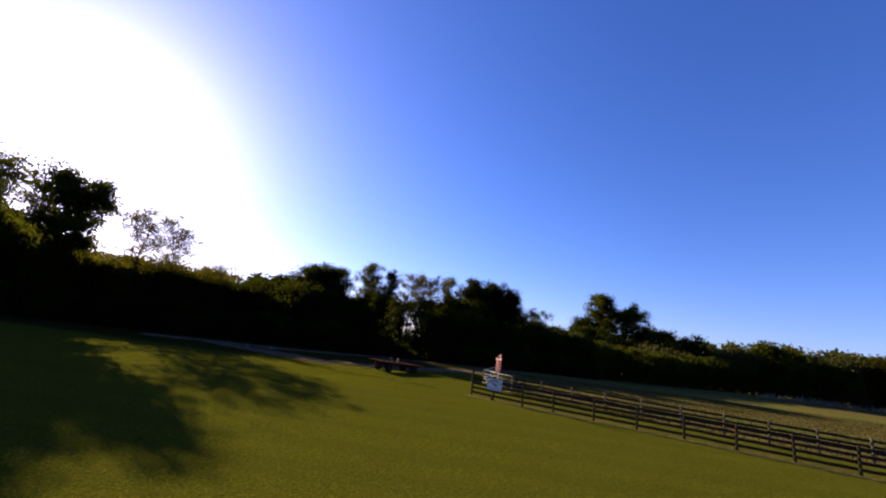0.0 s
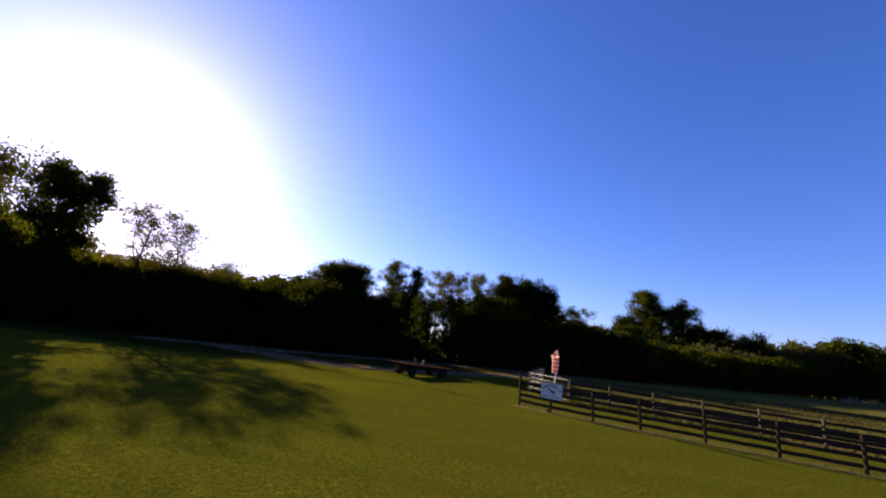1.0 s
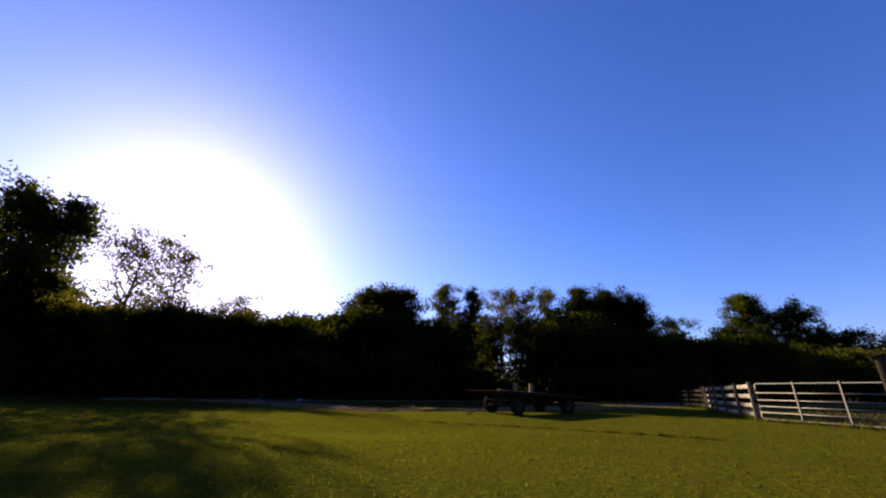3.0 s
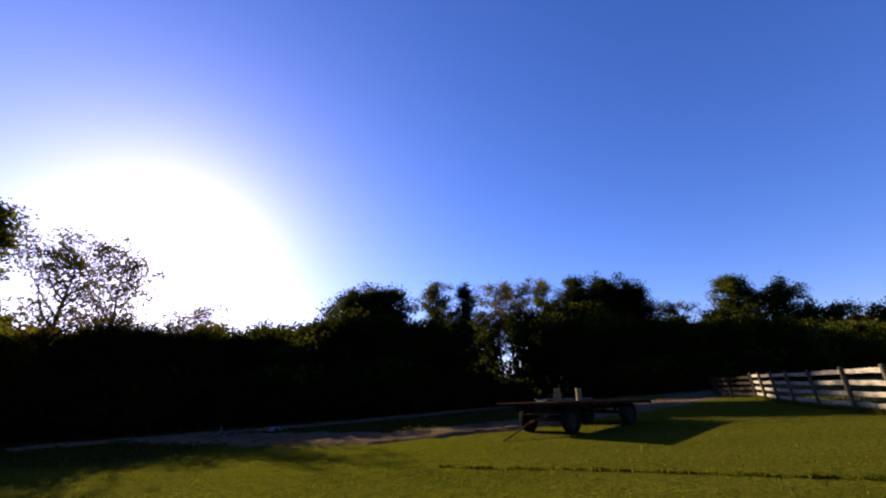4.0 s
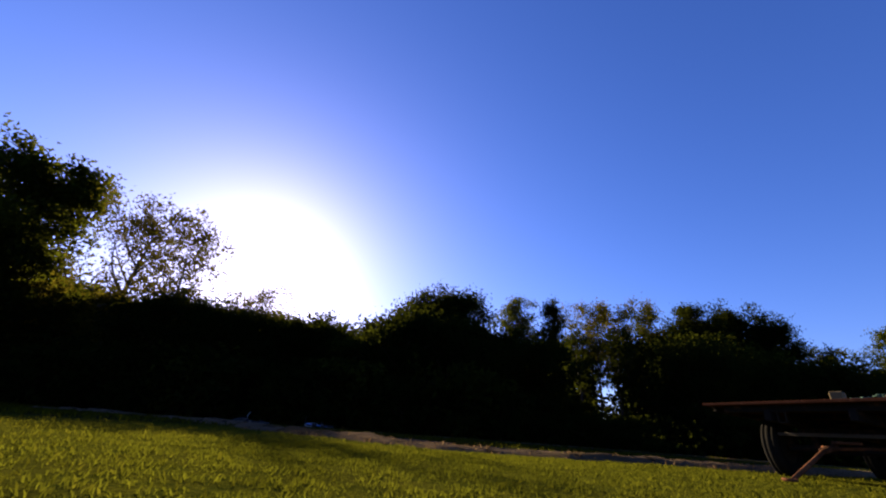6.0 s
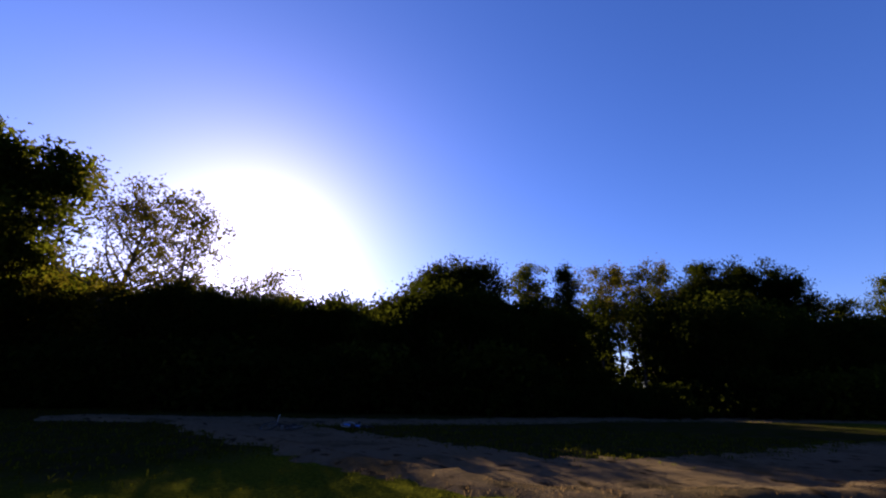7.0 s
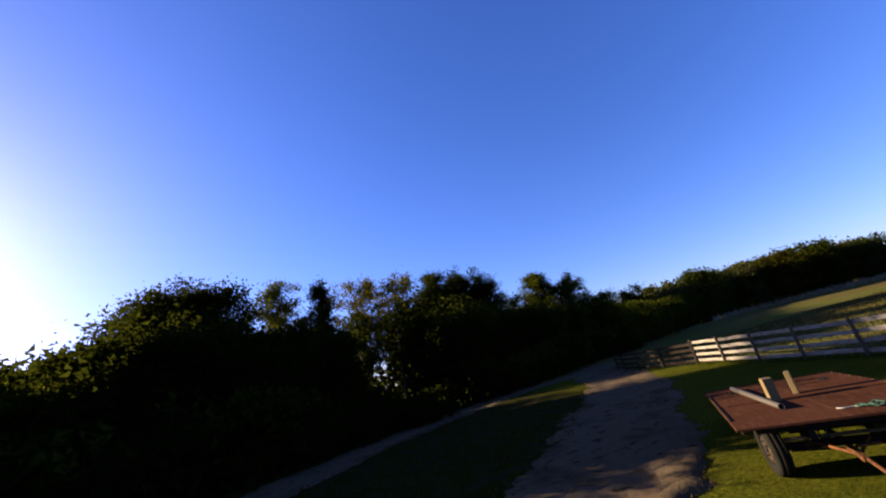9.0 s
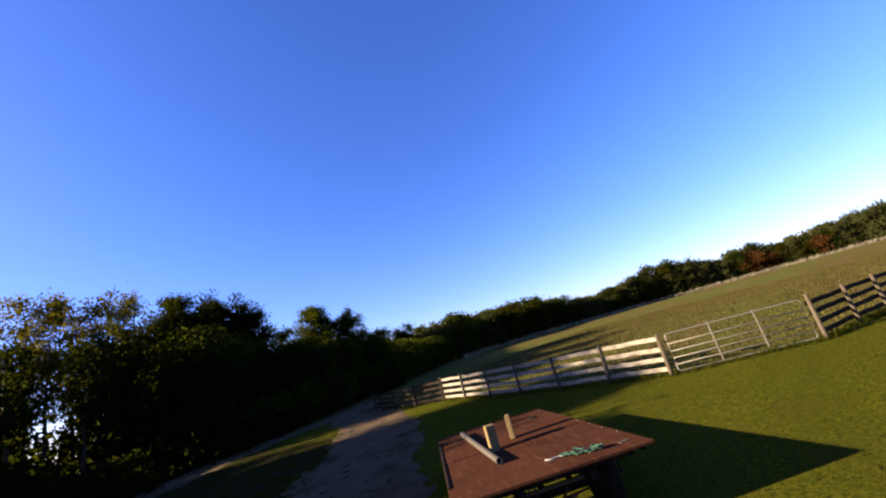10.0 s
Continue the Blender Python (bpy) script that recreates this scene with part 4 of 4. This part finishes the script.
def build_fence_bits():
    """A brown weed clump at the sign's post, and a broken board end on the corner post."""
    w = thing("weed_clump", pose(3.86, 27.86, 0.0), "clump of dry brown weeds at the foot of a fence post", "weeds")
    r = random.Random(14)
    for k in range(26):
        a, ln, up = r.uniform(0, math.tau), r.uniform(0.05, 0.15), r.uniform(0.04, 0.14)
        tip = Vector((math.cos(a) * ln, math.sin(a) * ln, up))
        part("stem", tube(bmesh.new(), (0.03 * math.cos(a), 0.03 * math.sin(a), -0.02), tip, 0.006, 0.003, 4), M_DEAD_WEED, w)
        side = Vector((-math.sin(a), math.cos(a), 0)) * r.uniform(0.02, 0.035)
        bm = bmesh.new()
        q = [bm.verts.new(p) for p in (tip - 0.4 * tip.normalized() * ln, tip + side, tip + 0.3 * tip.normalized() * ln, tip - side + Vector((0, 0, 0.02)))]
        bm.faces.new(q)
        part("dead_leaf", bm, M_DEAD_WEED, w)
    c = thing("board_end", pose(2.50, 29.10, 1.66, 0, -16, -36), "short dark board end nailed on the corner post", "board")
    part("board", box(bmesh.new(), (0.02, 0, 0.05), (0.24, 0.05, 0.15), bevel=0.008, jitter=0.006, rng=r), M_POST_SHADED, c)


build_sign()
build_windsock()
build_fence_bits()


# ---- hay wagon ----
WAGON = pose(-6.26, 37.53, -0.01, 0, 0, 43.7)       # origin under the front end; x runs to the rear, y to its west side
DECK = WAGON @ pose(0, 0, 1.0, 0, 2.4, 0)          # the deck's top, sagging to the rear


def build_wagon():
    w = thing("hay_wagon", WAGON, "old four-wheeled flatbed farm wagon with a red-brown deck", "wagon")
    L, W = 5.35, 2.74
    tilt = pose(0, 0, 1.0, 0, 2.4, 0)

    def deck(name, bm, mat, label=""):
        return part(name, bm, mat, w, label, m=tilt)
    # deck sheets with butt joints
    for k, (x0, x1) in enumerate(((0.0, 2.32), (2.325, 3.95), (3.955, L))):
        for y0, y1 in ((-W / 2, -0.002), (0.002, W / 2)):
            bm = box(bmesh.new(), ((x0 + x1) / 2, (y0 + y1) / 2, -0.02 + 0.003 * (k == 1)), (x1 - x0, y1 - y0, 0.04), bevel=0.005)
            deck("deck_sheet", bm, M_BED)
    deck("seam_batten", box(bmesh.new(), (2.30, -0.02, 0.008), (0.05, W - 0.3, 0.016), bevel=0.004), M_BED)
    for x in (0.16, L - 0.16):
        deck("end_rail", box(bmesh.new(), (x, 0, -0.085), (0.06, W - 0.5, 0.088), bevel=0.008), M_IRON)
    for y in (-W / 2 + 0.10, W / 2 - 0.10):
        deck("side_rail", box(bmesh.new(), (L / 2, y, -0.080), (L - 0.3, 0.05, 0.076), bevel=0.006), M_IRON)
    deck("lip", box(bmesh.new(), (2.62, W / 2 - 0.02, 0.008), (3.85, 0.035, 0.022), bevel=0.006), M_IRON, "raised dark iron lip along one side")
    for k in range(9):
        deck("rivet", tube(bmesh.new(), (0.9 + 0.52 * k, -W / 2 + 0.05, 0.0), (0.9 + 0.52 * k, -W / 2 + 0.05, 0.012), 0.022, 0.016, 8), M_POST_GREY, "worn bolt head")
    for y in (-0.48, 0.48):
        deck("stringer", box(bmesh.new(), (L / 2, y, -0.185), (L - 0.12, 0.09, 0.15), bevel=0.008), M_IRON)
    for k in range(7):
        deck("crossbar", box(bmesh.new(), (0.35 + 0.78 * k, 0, -0.075), (0.07, W - 0.26, 0.065), bevel=0.006), M_IRON)
    for y in (-0.82, 0.34):
        bm = bmesh.new()
        for dy in (-0.05, 0.05):
            box(bm, (0.16, y + dy, -0.20), (0.05, 0.016, 0.15), bevel=0.004)
        for dz in (-0.13, -0.27):
            box(bm, (0.16, y, dz), (0.05, 0.116, 0.016), bevel=0.004)
        deck("stake_pocket", bm, M_RIM, "square worn steel stake pocket")
    # running gear
    ax0, ax1 = 1.04, 4.20
    for x in (ax0, ax1):
        part("axle", box(bmesh.new(), (x, 0, 0.42), (0.10, 1.62, 0.11), bevel=0.014), M_IRON, w)
        part("bolster", box(bmesh.new(), (x, 0, 0.66), (0.12, 1.20, 0.09), bevel=0.01), M_IRON, w)
        for y in (-0.42, 0.42):
            part("strut", box(bmesh.new(), (x, y, 0.54), (0.08, 0.08, 0.17), bevel=0.006), M_IRON, w)
    part("reach", tube(bmesh.new(), (ax0, 0, 0.48), (ax1, 0, 0.48), 0.05, None, 10), M_IRON, w)
    part("cross_rail", box(bmesh.new(), (ax0 - 0.30, 0.0, 0.60), (0.05, 1.5, 0.05), bevel=0.006), M_POST_GREY, w, "worn steel cross rail")
    for s in (-1, 1):
        part("hound", tube(bmesh.new(), (ax1, 0.42 * s, 0.44), (ax0 + 1.2, 0.04 * s, 0.48), 0.028, None, 8), M_IRON, w)
        part("tie_rod", tube(bmesh.new(), (ax0 - 0.18, 0.70 * s, 0.40), (ax0 - 0.34, 0.06 * s, 0.42), 0.018, None, 8), M_IRON, w)
    # drawbar frame and tongue, resting on the grass
    bm = bmesh.new()
    box(bm, (0.40, 0.02, 0.42), (0.44, 0.085, 0.065), (0, -10, 3), bevel=0.012)
    tube(bm, (ax0 - 0.05, -0.34, 0.46), (0.36, 0.0, 0.42), 0.022, None, 8)
    tube(bm, (ax0 - 0.05, 0.36, 0.46), (0.36, 0.04, 0.42), 0.022, None, 8)
    box(bm, (0.46, -0.16, 0.50), (0.06, 0.30, 0.035), (0, 0, 12), bevel=0.008)
    part("drawbar", bm, M_RUST, w, "rusty orange drawbar frame")
    smooth(part("tongue", tube(bmesh.new(), (0.28, 0.01, 0.41), (-1.12, -0.20, 0.05), 0.027, 0.024, 10), M_RUST, w, "rusty orange tongue sloping to the grass"))
    part("hitch", pipe_run([(-1.17 - 0.06 * math.cos(k), -0.20 + 0.06 * math.sin(k), 0.05) for k in np.arange(0, 6.2, 0.5)], 0.018, 6, True), M_RUST, w)
    # wheels
    for x in (ax0, ax1):
        for s in (-1, 1):
            steer = 6.0 if x == ax0 else 0.0
            hub = part("wheel", tube(bmesh.new(), (0, -0.07, 0), (0, 0.11, 0), 0.07, 0.05, 12), M_RIM, w, m=pose(x, s * 0.90, 0.425, 0, 0, steer + (180 if s < 0 else 0)))
            smooth(part("tyre", tyre_mesh(0.425, 0.235, 0.225), M_TYRE, hub))
            bm = bmesh.new()
            tube(bm, (0, -0.085, 0), (0, -0.06, 0), 0.238, None, 20)
            tube(bm, (0, 0.045, 0), (0, 0.090, 0), 0.242, 0.18, 20)
            part("rim", bm, M_RIM, hub)
            for k in range(5):
                a = k * math.tau / 5
                part("bolt", tube(bmesh.new(), (0.115 * math.cos(a), 0.085, 0.115 * math.sin(a)), (0.115 * math.cos(a), 0.108, 0.115 * math.sin(a)), 0.014, None, 6), M_IRON, hub)


def tyre_mesh(ro, ri, wd):
    """A tyre round the y axis with a rounded tread and ribs."""
    bm = bmesh.new()
    prof = [(ri, -0.36), (ri + 0.04, -0.46), ((ri + ro) / 2, -0.52), (ro - 0.045, -0.48), (ro - 0.010, -0.38), (ro, -0.22), (ro - 0.014, -0.20), (ro - 0.014, -0.16), (ro + 0.002, -0.14), (ro + 0.002, 0.14), (ro - 0.014, 0.16), (ro - 0.014, 0.20), (ro, 0.22), (ro - 0.010, 0.38), (ro - 0.045, 0.48), ((ri + ro) / 2, 0.52), (ri + 0.04, 0.46), (ri, 0.36)]
    n = 40
    rings = [[bm.verts.new((r * math.cos(k * math.tau / n), y * wd, r * math.sin(k * math.tau / n))) for r, y in prof] for k in range(n)]
    m = len(prof)
    for k in range(n):
        a, b = rings[k], rings[(k + 1) % n]
        for j in range(m):
            bm.faces.new((a[j], a[(j + 1) % m], b[(j + 1) % m], b[j]))
    bmesh.ops.recalc_face_normals(bm, faces=bm.faces)
    return bm


def on_deck(name, x, y, label, category, turn=0.0):
    return thing(name, DECK @ pose(x, y, 0.0, 0, 0, turn), label, category)


def build_deck_things():
    a = on_deck("wood_block", 2.14, 0.41, "short squared timber block standing on the wagon deck", "wood block", 6)
    part("block", box(bmesh.new(), (0, 0, 0.215), (0.17, 0.17, 0.43), bevel=0.008), M_LUMBER, a)
    b = on_deck("wood_block", 2.72, -0.06, "short board end standing upright on the wagon deck", "wood block", -14)
    part("block", box(bmesh.new(), (0, 0, 0.215), (0.20, 0.09, 0.43), (0, 2, 0), bevel=0.006), M_LUMBER, b)
    p = on_deck("pipe", 0.0, 0.0, "grey plastic pipe lying across the wagon deck", "pipe")
    bm = bmesh.new()
    n = 18
    A, B = Vector((4.6, 0.78, 0.054)), Vector((1.12, 0.52, 0.054))
    q = (B - A).to_track_quat("Z", "Y")

    def ring(c, r):
        return [bm.verts.new(c + q @ Vector((r * math.cos(k * math.tau / n), r * math.sin(k * math.tau / n), 0))) for k in range(n)]
    o0, o1, i1, i0 = ring(A, 0.052), ring(B, 0.052), ring(B, 0.041), ring(A, 0.041)
    for u, v in ((o0, o1), (o1, i1), (i1, i0), (i0, o0)):
        for k in range(n):
            bm.faces.new((u[k], u[(k + 1) % n], v[(k + 1) % n], v[k]))
    bmesh.ops.recalc_face_normals(bm, faces=bm.faces)
    smooth(part("tube", bm, M_PIPE, p))
    r = on_deck("rope", 0.40, -0.52, "tangled teal rope with a white end on the wagon deck", "rope", -24)
    r.matrix_basis = r.matrix_basis @ Matrix.Diagonal((0.80, 0.80, 0.66, 1))
    rg = random.Random(3)
    pts = []
    for k in range(110):
        f = k / 109
        pts.append((0.085 * math.sin(k * 0.9) + rg.uniform(-0.03, 0.03), -0.36 + 0.66 * f + 0.07 * math.sin(k * 1.3) + rg.uniform(-0.02, 0.02), 0.018 + 0.06 * abs(math.sin(k * 0.37)) * (1.5 if k < 25 or 55 < k < 75 else 0.6)))
    smooth(part("coil", pipe_run(pts, 0.011, 6), M_ROPE, r))
    for c, q in (((0.02, 0.10, 0.055), 15), ((0.01, -0.34, 0.05), 40)):
        pts = [(c[0] + 0.035 * math.sin(k * 1.1), c[1] + 0.035 * math.cos(k * 0.9), c[2] + 0.028 * math.sin(k * 1.7 + q)) for k in range(30)]
        smooth(part("knot", pipe_run(pts, 0.012, 6), M_ROPE, r, "bunched teal knot"))
    smooth(part("end", pipe_run([(0.05 * math.sin(k * 0.5), 0.28 + 0.030 * k, 0.016) for k in range(13)], 0.016, 6), M_ROPE_WHITE, r, "white rope end"))
    s = on_deck("strap", 0.32, -1.12, "short faded strap end on the wagon deck", "strap")
    part("webbing", box(bmesh.new(), (0, 0, 0.005), (0.05, 0.18, 0.010), (0, 0, 15), bevel=0.003), M_POST_GREY, s)


build_wagon()
build_deck_things()


# ---- bicycles lying by the track ----
def wheel_parts(bike, c, r, tilt, mat):
    m = pose(*c, *tilt)
    wh = part("wheel", pipe_run([(r * math.cos(k * math.tau / 28), r * math.sin(k * math.tau / 28), 0) for k in range(28)], 0.022, 7, True), mat, bike, m=m)
    smooth(wh)
    part("rim", pipe_run([((r - 0.03) * math.cos(k * math.tau / 28), (r - 0.03) * math.sin(k * math.tau / 28), 0) for k in range(28)], 0.009, 5, True), M_CHROME, wh)
    bm = bmesh.new()
    for k in range(14):
        a = k * math.tau / 14
        tube(bm, (0.02 * math.cos(a + 0.4), 0.02 * math.sin(a + 0.4), 0.02 * (-1) ** k), ((r - 0.03) * math.cos(a), (r - 0.03) * math.sin(a), 0), 0.0025, None, 4)
    part("spokes", bm, M_CHROME, wh)
    part("hub", tube(bmesh.new(), (0, 0, -0.045), (0, 0, 0.045), 0.018, None, 8), M_CHROME, wh)


def bicycle(name, m, mat, label, r=0.26, front=None, steer=(-9, 6, 0), bar=0.0, grip=None):
    b = thing(name, m, label, "bicycle", "bicycles on the ground")
    g = 0.10
    wheel_parts(b, (-0.48, 0, g), r, (6, 4, 0), M_BLACK)
    wheel_parts(b, (0.48, 0.03, g + 0.02), r, steer, front or M_BLACK)
    bm = bmesh.new()
    P = {"rear": (-0.48, 0, g), "bb": (-0.06, -0.06, g), "seat": (-0.20, 0.36, g + 0.03), "head": (0.28, 0.40, g + 0.05), "head2": (0.31, 0.30, g + 0.05), "fork": (0.48, 0.03, g + 0.02)}
    for a, c, rr in (("rear", "bb", 0.012), ("rear", "seat", 0.011), ("bb", "seat", 0.017), ("bb", "head2", 0.020), ("seat", "head", 0.018), ("head", "head2", 0.022)):
        tube(bm, P[a], P[c], rr, None, 8)
    part("bike_frame", bm, mat, b)
    part("fork", tube(bmesh.new(), P["head2"], P["fork"], 0.015, None, 8), M_CHROME, b)
    bm = pipe_run([(0.10 + 1.5 * bar, 0.60, g + 0.30 + 0.4 * bar), (0.17 + 1.5 * bar, 0.60, g + 0.24 + 0.2 * bar), (0.24 + bar, 0.52, g + 0.10), (0.26, 0.48, g + 0.02), (0.26, 0.50, g - 0.05), (0.20, 0.60, g - 0.07)], 0.013, 6)
    smooth(part("handlebar", bm, grip or M_PALE_METAL, b, "dark handlebar" if grip else "pale handlebar"))
    part("saddle", box(bmesh.new(), (-0.24, 0.46, g + 0.03), (0.22, 0.07, 0.12), (0, 0, 12), bevel=0.025), M_BLACK, b)
    part("crank", tube(bmesh.new(), (-0.06, -0.06, g - 0.07), (-0.06, -0.06, g + 0.07), 0.05, None, 12), M_CHROME, b)
    part("pedal", box(bmesh.new(), (0.04, -0.12, g + 0.10), (0.09, 0.03, 0.07), bevel=0.006), M_BLACK, b)
    return b


def zg(x, y):
    return float(height(np.array(x), np.array(y)))


bicycle("bicycle", pose(-21.4, 43.4, zg(-21.4, 43.4) + 0.02, 0, 0, 14) @ Matrix.Diagonal((-1, 1, 1, 1)), M_BLACK, "dark bicycle lying on its side on bare dirt", 0.29, None, (24, 4, 0), 0.2)
bicycle("bicycle", pose(-19.1, 44.7, zg(-19.1, 44.7) + 0.02, 0, 0, 165), M_BLUE, "small blue bicycle with a white front tyre lying on bare dirt", 0.24, M_TYRE_WHITE, (-11, -8, 0), 0.0, M_BLACK)


# ---- grass ----
FLIGHT = [(0.0, 0.0), (-1.0, 10.0), (-3.0, 17.5), (-6.9, 26.5), (-8.4, 30.2), (-10.4, 32.0), (-12.5, 33.5), (-11.0, 34.8)]


def lawn_spots(n, box_, keep, nr):
    x = nr.uniform(box_[0], box_[1], n)
    y = nr.uniform(box_[2], box_[3], n)
    k = keep(x, y) & (dirt_cover(x, y) < 0.03 + 0.12 * nr.standard_normal(n)) & (in_field(x, y) < 0.5)
    return x[k], y[k]


def blades(name, x, y, tall, wide, mat, label, nr, lift=0.0):
    """Short bent blades, each of two faces, leaning at random."""
    n = len(x)
    a = nr.uniform(0, math.tau, n)
    h = tall * nr.uniform(0.5, 1.3, n) * np.clip(1.0 + 0.9 * ripple(15 * x + 3 * np.sin(4 * y), 15 * y), 0.5, 1.6)
    w = wide * nr.uniform(0.6, 1.3, n)
    lean = h * nr.uniform(0.2, 1.1, n)
    la = nr.uniform(0, math.tau, n)
    z = height(x, y) - 0.005 + lift
    c, s_ = np.cos(a) * w / 2, np.sin(a) * w / 2
    lx, ly = np.cos(la) * lean, np.sin(la) * lean
    v = np.stack([np.stack([x - c, y - s_, z], -1), np.stack([x + c, y + s_, z], -1),
                  np.stack([x + c + 0.35 * lx, y + s_ + 0.35 * ly, z + 0.6 * h], -1), np.stack([x - c + 0.35 * lx, y - s_ + 0.35 * ly, z + 0.6 * h], -1),
                  np.stack([x + lx, y + ly, z + h], -1)], 1).reshape(-1, 3)
    i = np.arange(n)[:, None] * 5
    f = np.concatenate([i + np.array([[0, 1, 2]]), i + np.array([[0, 2, 3]]), i + np.array([[3, 2, 4]])])
    tagged(new(name, mesh_np(name, v, f, mat)), label, "grass", kind="stuff")


def build_grass():
    nr = np.random.default_rng(21)
    low = [(-7.2, 28.0), (-8.6, 30.6), (-10.3, 34.0), (-9.0, 36.0)]
    x, y = lawn_spots(310000, (-16, -2, 25, 39.5), lambda x, y: off_line(x, y, low) < 4.2 * nr.uniform(0.35, 1, x.size), nr)
    blades("grass_blade", x, y, 0.024, 0.0065, M_BLADE, "short dense clover-like lawn grass", nr)
    x, y = lawn_spots(190000, (-26, 8, 6, 44), lambda x, y: (off_line(x, y, FLIGHT) < 16 * nr.uniform(0, 1, x.size)) & (off_line(x, y, low) > 2.6 * nr.uniform(0, 1, x.size)), nr)
    x, y = x[weedy_shade(x, y) < 0.4], y[weedy_shade(x, y) < 0.4]
    blades("grass_tuft", x, y, 0.030, 0.011, M_TUFT, "mown lawn grass", nr)
    x, y = lawn_spots(130000, (-40, 24, -4, 50), lambda x, y: off_line(x, y, FLIGHT) > 9 * nr.uniform(0, 1, x.size), nr)
    far = weedy_shade(x, y) > nr.uniform(0.1, 0.9, x.size)
    blades("lawn_grass", x[~far], y[~far], 0.032, 0.022, M_TUFT, "mown lawn grass further off", nr)
    blades("weeds", x[far], y[far], 0.07, 0.03, M_BLADE_ROUGH_SHADED, "trampled weeds between the tracks, darkened for shade", nr)
    x, y = nr.uniform(5, 75, 110000), nr.uniform(8, 66, 110000)
    k = (in_field(x, y) > 0.5) & (ripple(0.9 * x, 0.9 * y) > nr.uniform(-1.6, 0.5, x.size))
    blades("pasture_grass", x[k], y[k], 0.10, 0.055, M_PASTURE, "rough brownish pasture grass beyond the fences", nr)
    # sparse weeds that creep onto the tracks' edges
    x, y = nr.uniform(-26, 4, 90000), nr.uniform(38, 62, 90000)
    cov = dirt_cover(x, y)
    k = (cov > -0.1) & (cov < 0.45 * np.abs(nr.standard_normal(x.size))) & (weedy_shade(x, y) > 0.3)
    blades("creeping_weeds", x[k], y[k], 0.05, 0.03, M_BLADE_ROUGH_SHADED, "sparse weeds on the edges of the tracks, darkened for shade", nr, 0.02)
    # the uncut edge of a mowing stripe
    t = nr.uniform(-0.25, 0.85, 6000)
    blades("mowing_edge", -6.5 + 7.5 * t, 32.7 - 2.8 * t + 0.06 * np.sin(9 * t) + nr.normal(0, 0.05, t.size), 0.045, 0.016, M_TUFT, "taller grass left along a mowing stripe", nr)
    # dry stems along the fence foot and at the track's edge
    t = nr.uniform(0, 1, 1500)
    fx, fy = 2.3 + 19 * t, 29.2 - 10.0 * t + nr.normal(0, 0.16, t.size)
    blades("dry_grass", fx, fy, 0.09, 0.012, M_BLADE_BANK, "dry uncut grass along the fence foot", nr)
    foot = [(8.1, 51.9), (6.6, 47.3), (5.0, 40.4), (4.5, 37.9), (6.4, 33.75), (16.0, 28.7)]
    pts = np.array(list(along(foot, 0.004, random.Random(8), (-0.25, 0.22))))
    k = ripple(2.3 * pts[:, 0], 2.3 * pts[:, 1]) > nr.uniform(-1.1, 0.5, len(pts))
    blades("uncut_grass", pts[k, 0], pts[k, 1], 0.17, 0.016, M_TUFT, "uncut grass and weeds along the fence and gate", nr)
    # a bank of tall dead grass in front of the far trees
    pts = np.array(list(along([(p[0], p[1]) for p in FAR_EDGE[2:]], 0.03, random.Random(4), (-4.5, -1.5))))
    k = nr.uniform(95, 165, len(pts)) < pts[:, 0]
    blades("tall_dry_grass", pts[k, 0], pts[k, 1], 1.25, 0.22, M_STRAW, "bank of tall pale dead grass before the far trees", nr)
    x = nr.uniform(-19, 2, 60000)
    y = nr.uniform(36, 52, 60000)
    south = y < np.interp(x, [p[0] for p in TRACK_A], [p[1] for p in TRACK_A])
    k = (np.abs(dirt_cover(x, y) - 0.05) < 0.16) & (weedy_shade(x, y) < 0.1) & (nr.uniform(0, 1, x.size) < 0.5)
    blades("edge_grass", x[k], y[k], 0.07, 0.014, M_BLADE_BANK, "dry grass at the edge of the dirt track", nr)
    cov = dirt_cover(x, y)
    k = south & (cov > 0.05) & (cov < 0.85) & (x < -2) & (ripple(3 * x, 3 * y) > nr.uniform(-1.0, 0.5, x.size))
    blades("bank_grass", x[k], y[k], 0.035, 0.012, M_BLADE_BANK, "dry trampled grass on the low dirt bank", nr, 0.125 * np.exp(-((cov[k] - 0.50) / 0.38) ** 2) * np.clip(-0.5 * (x[k] + 2), 0, 1))


build_grass()
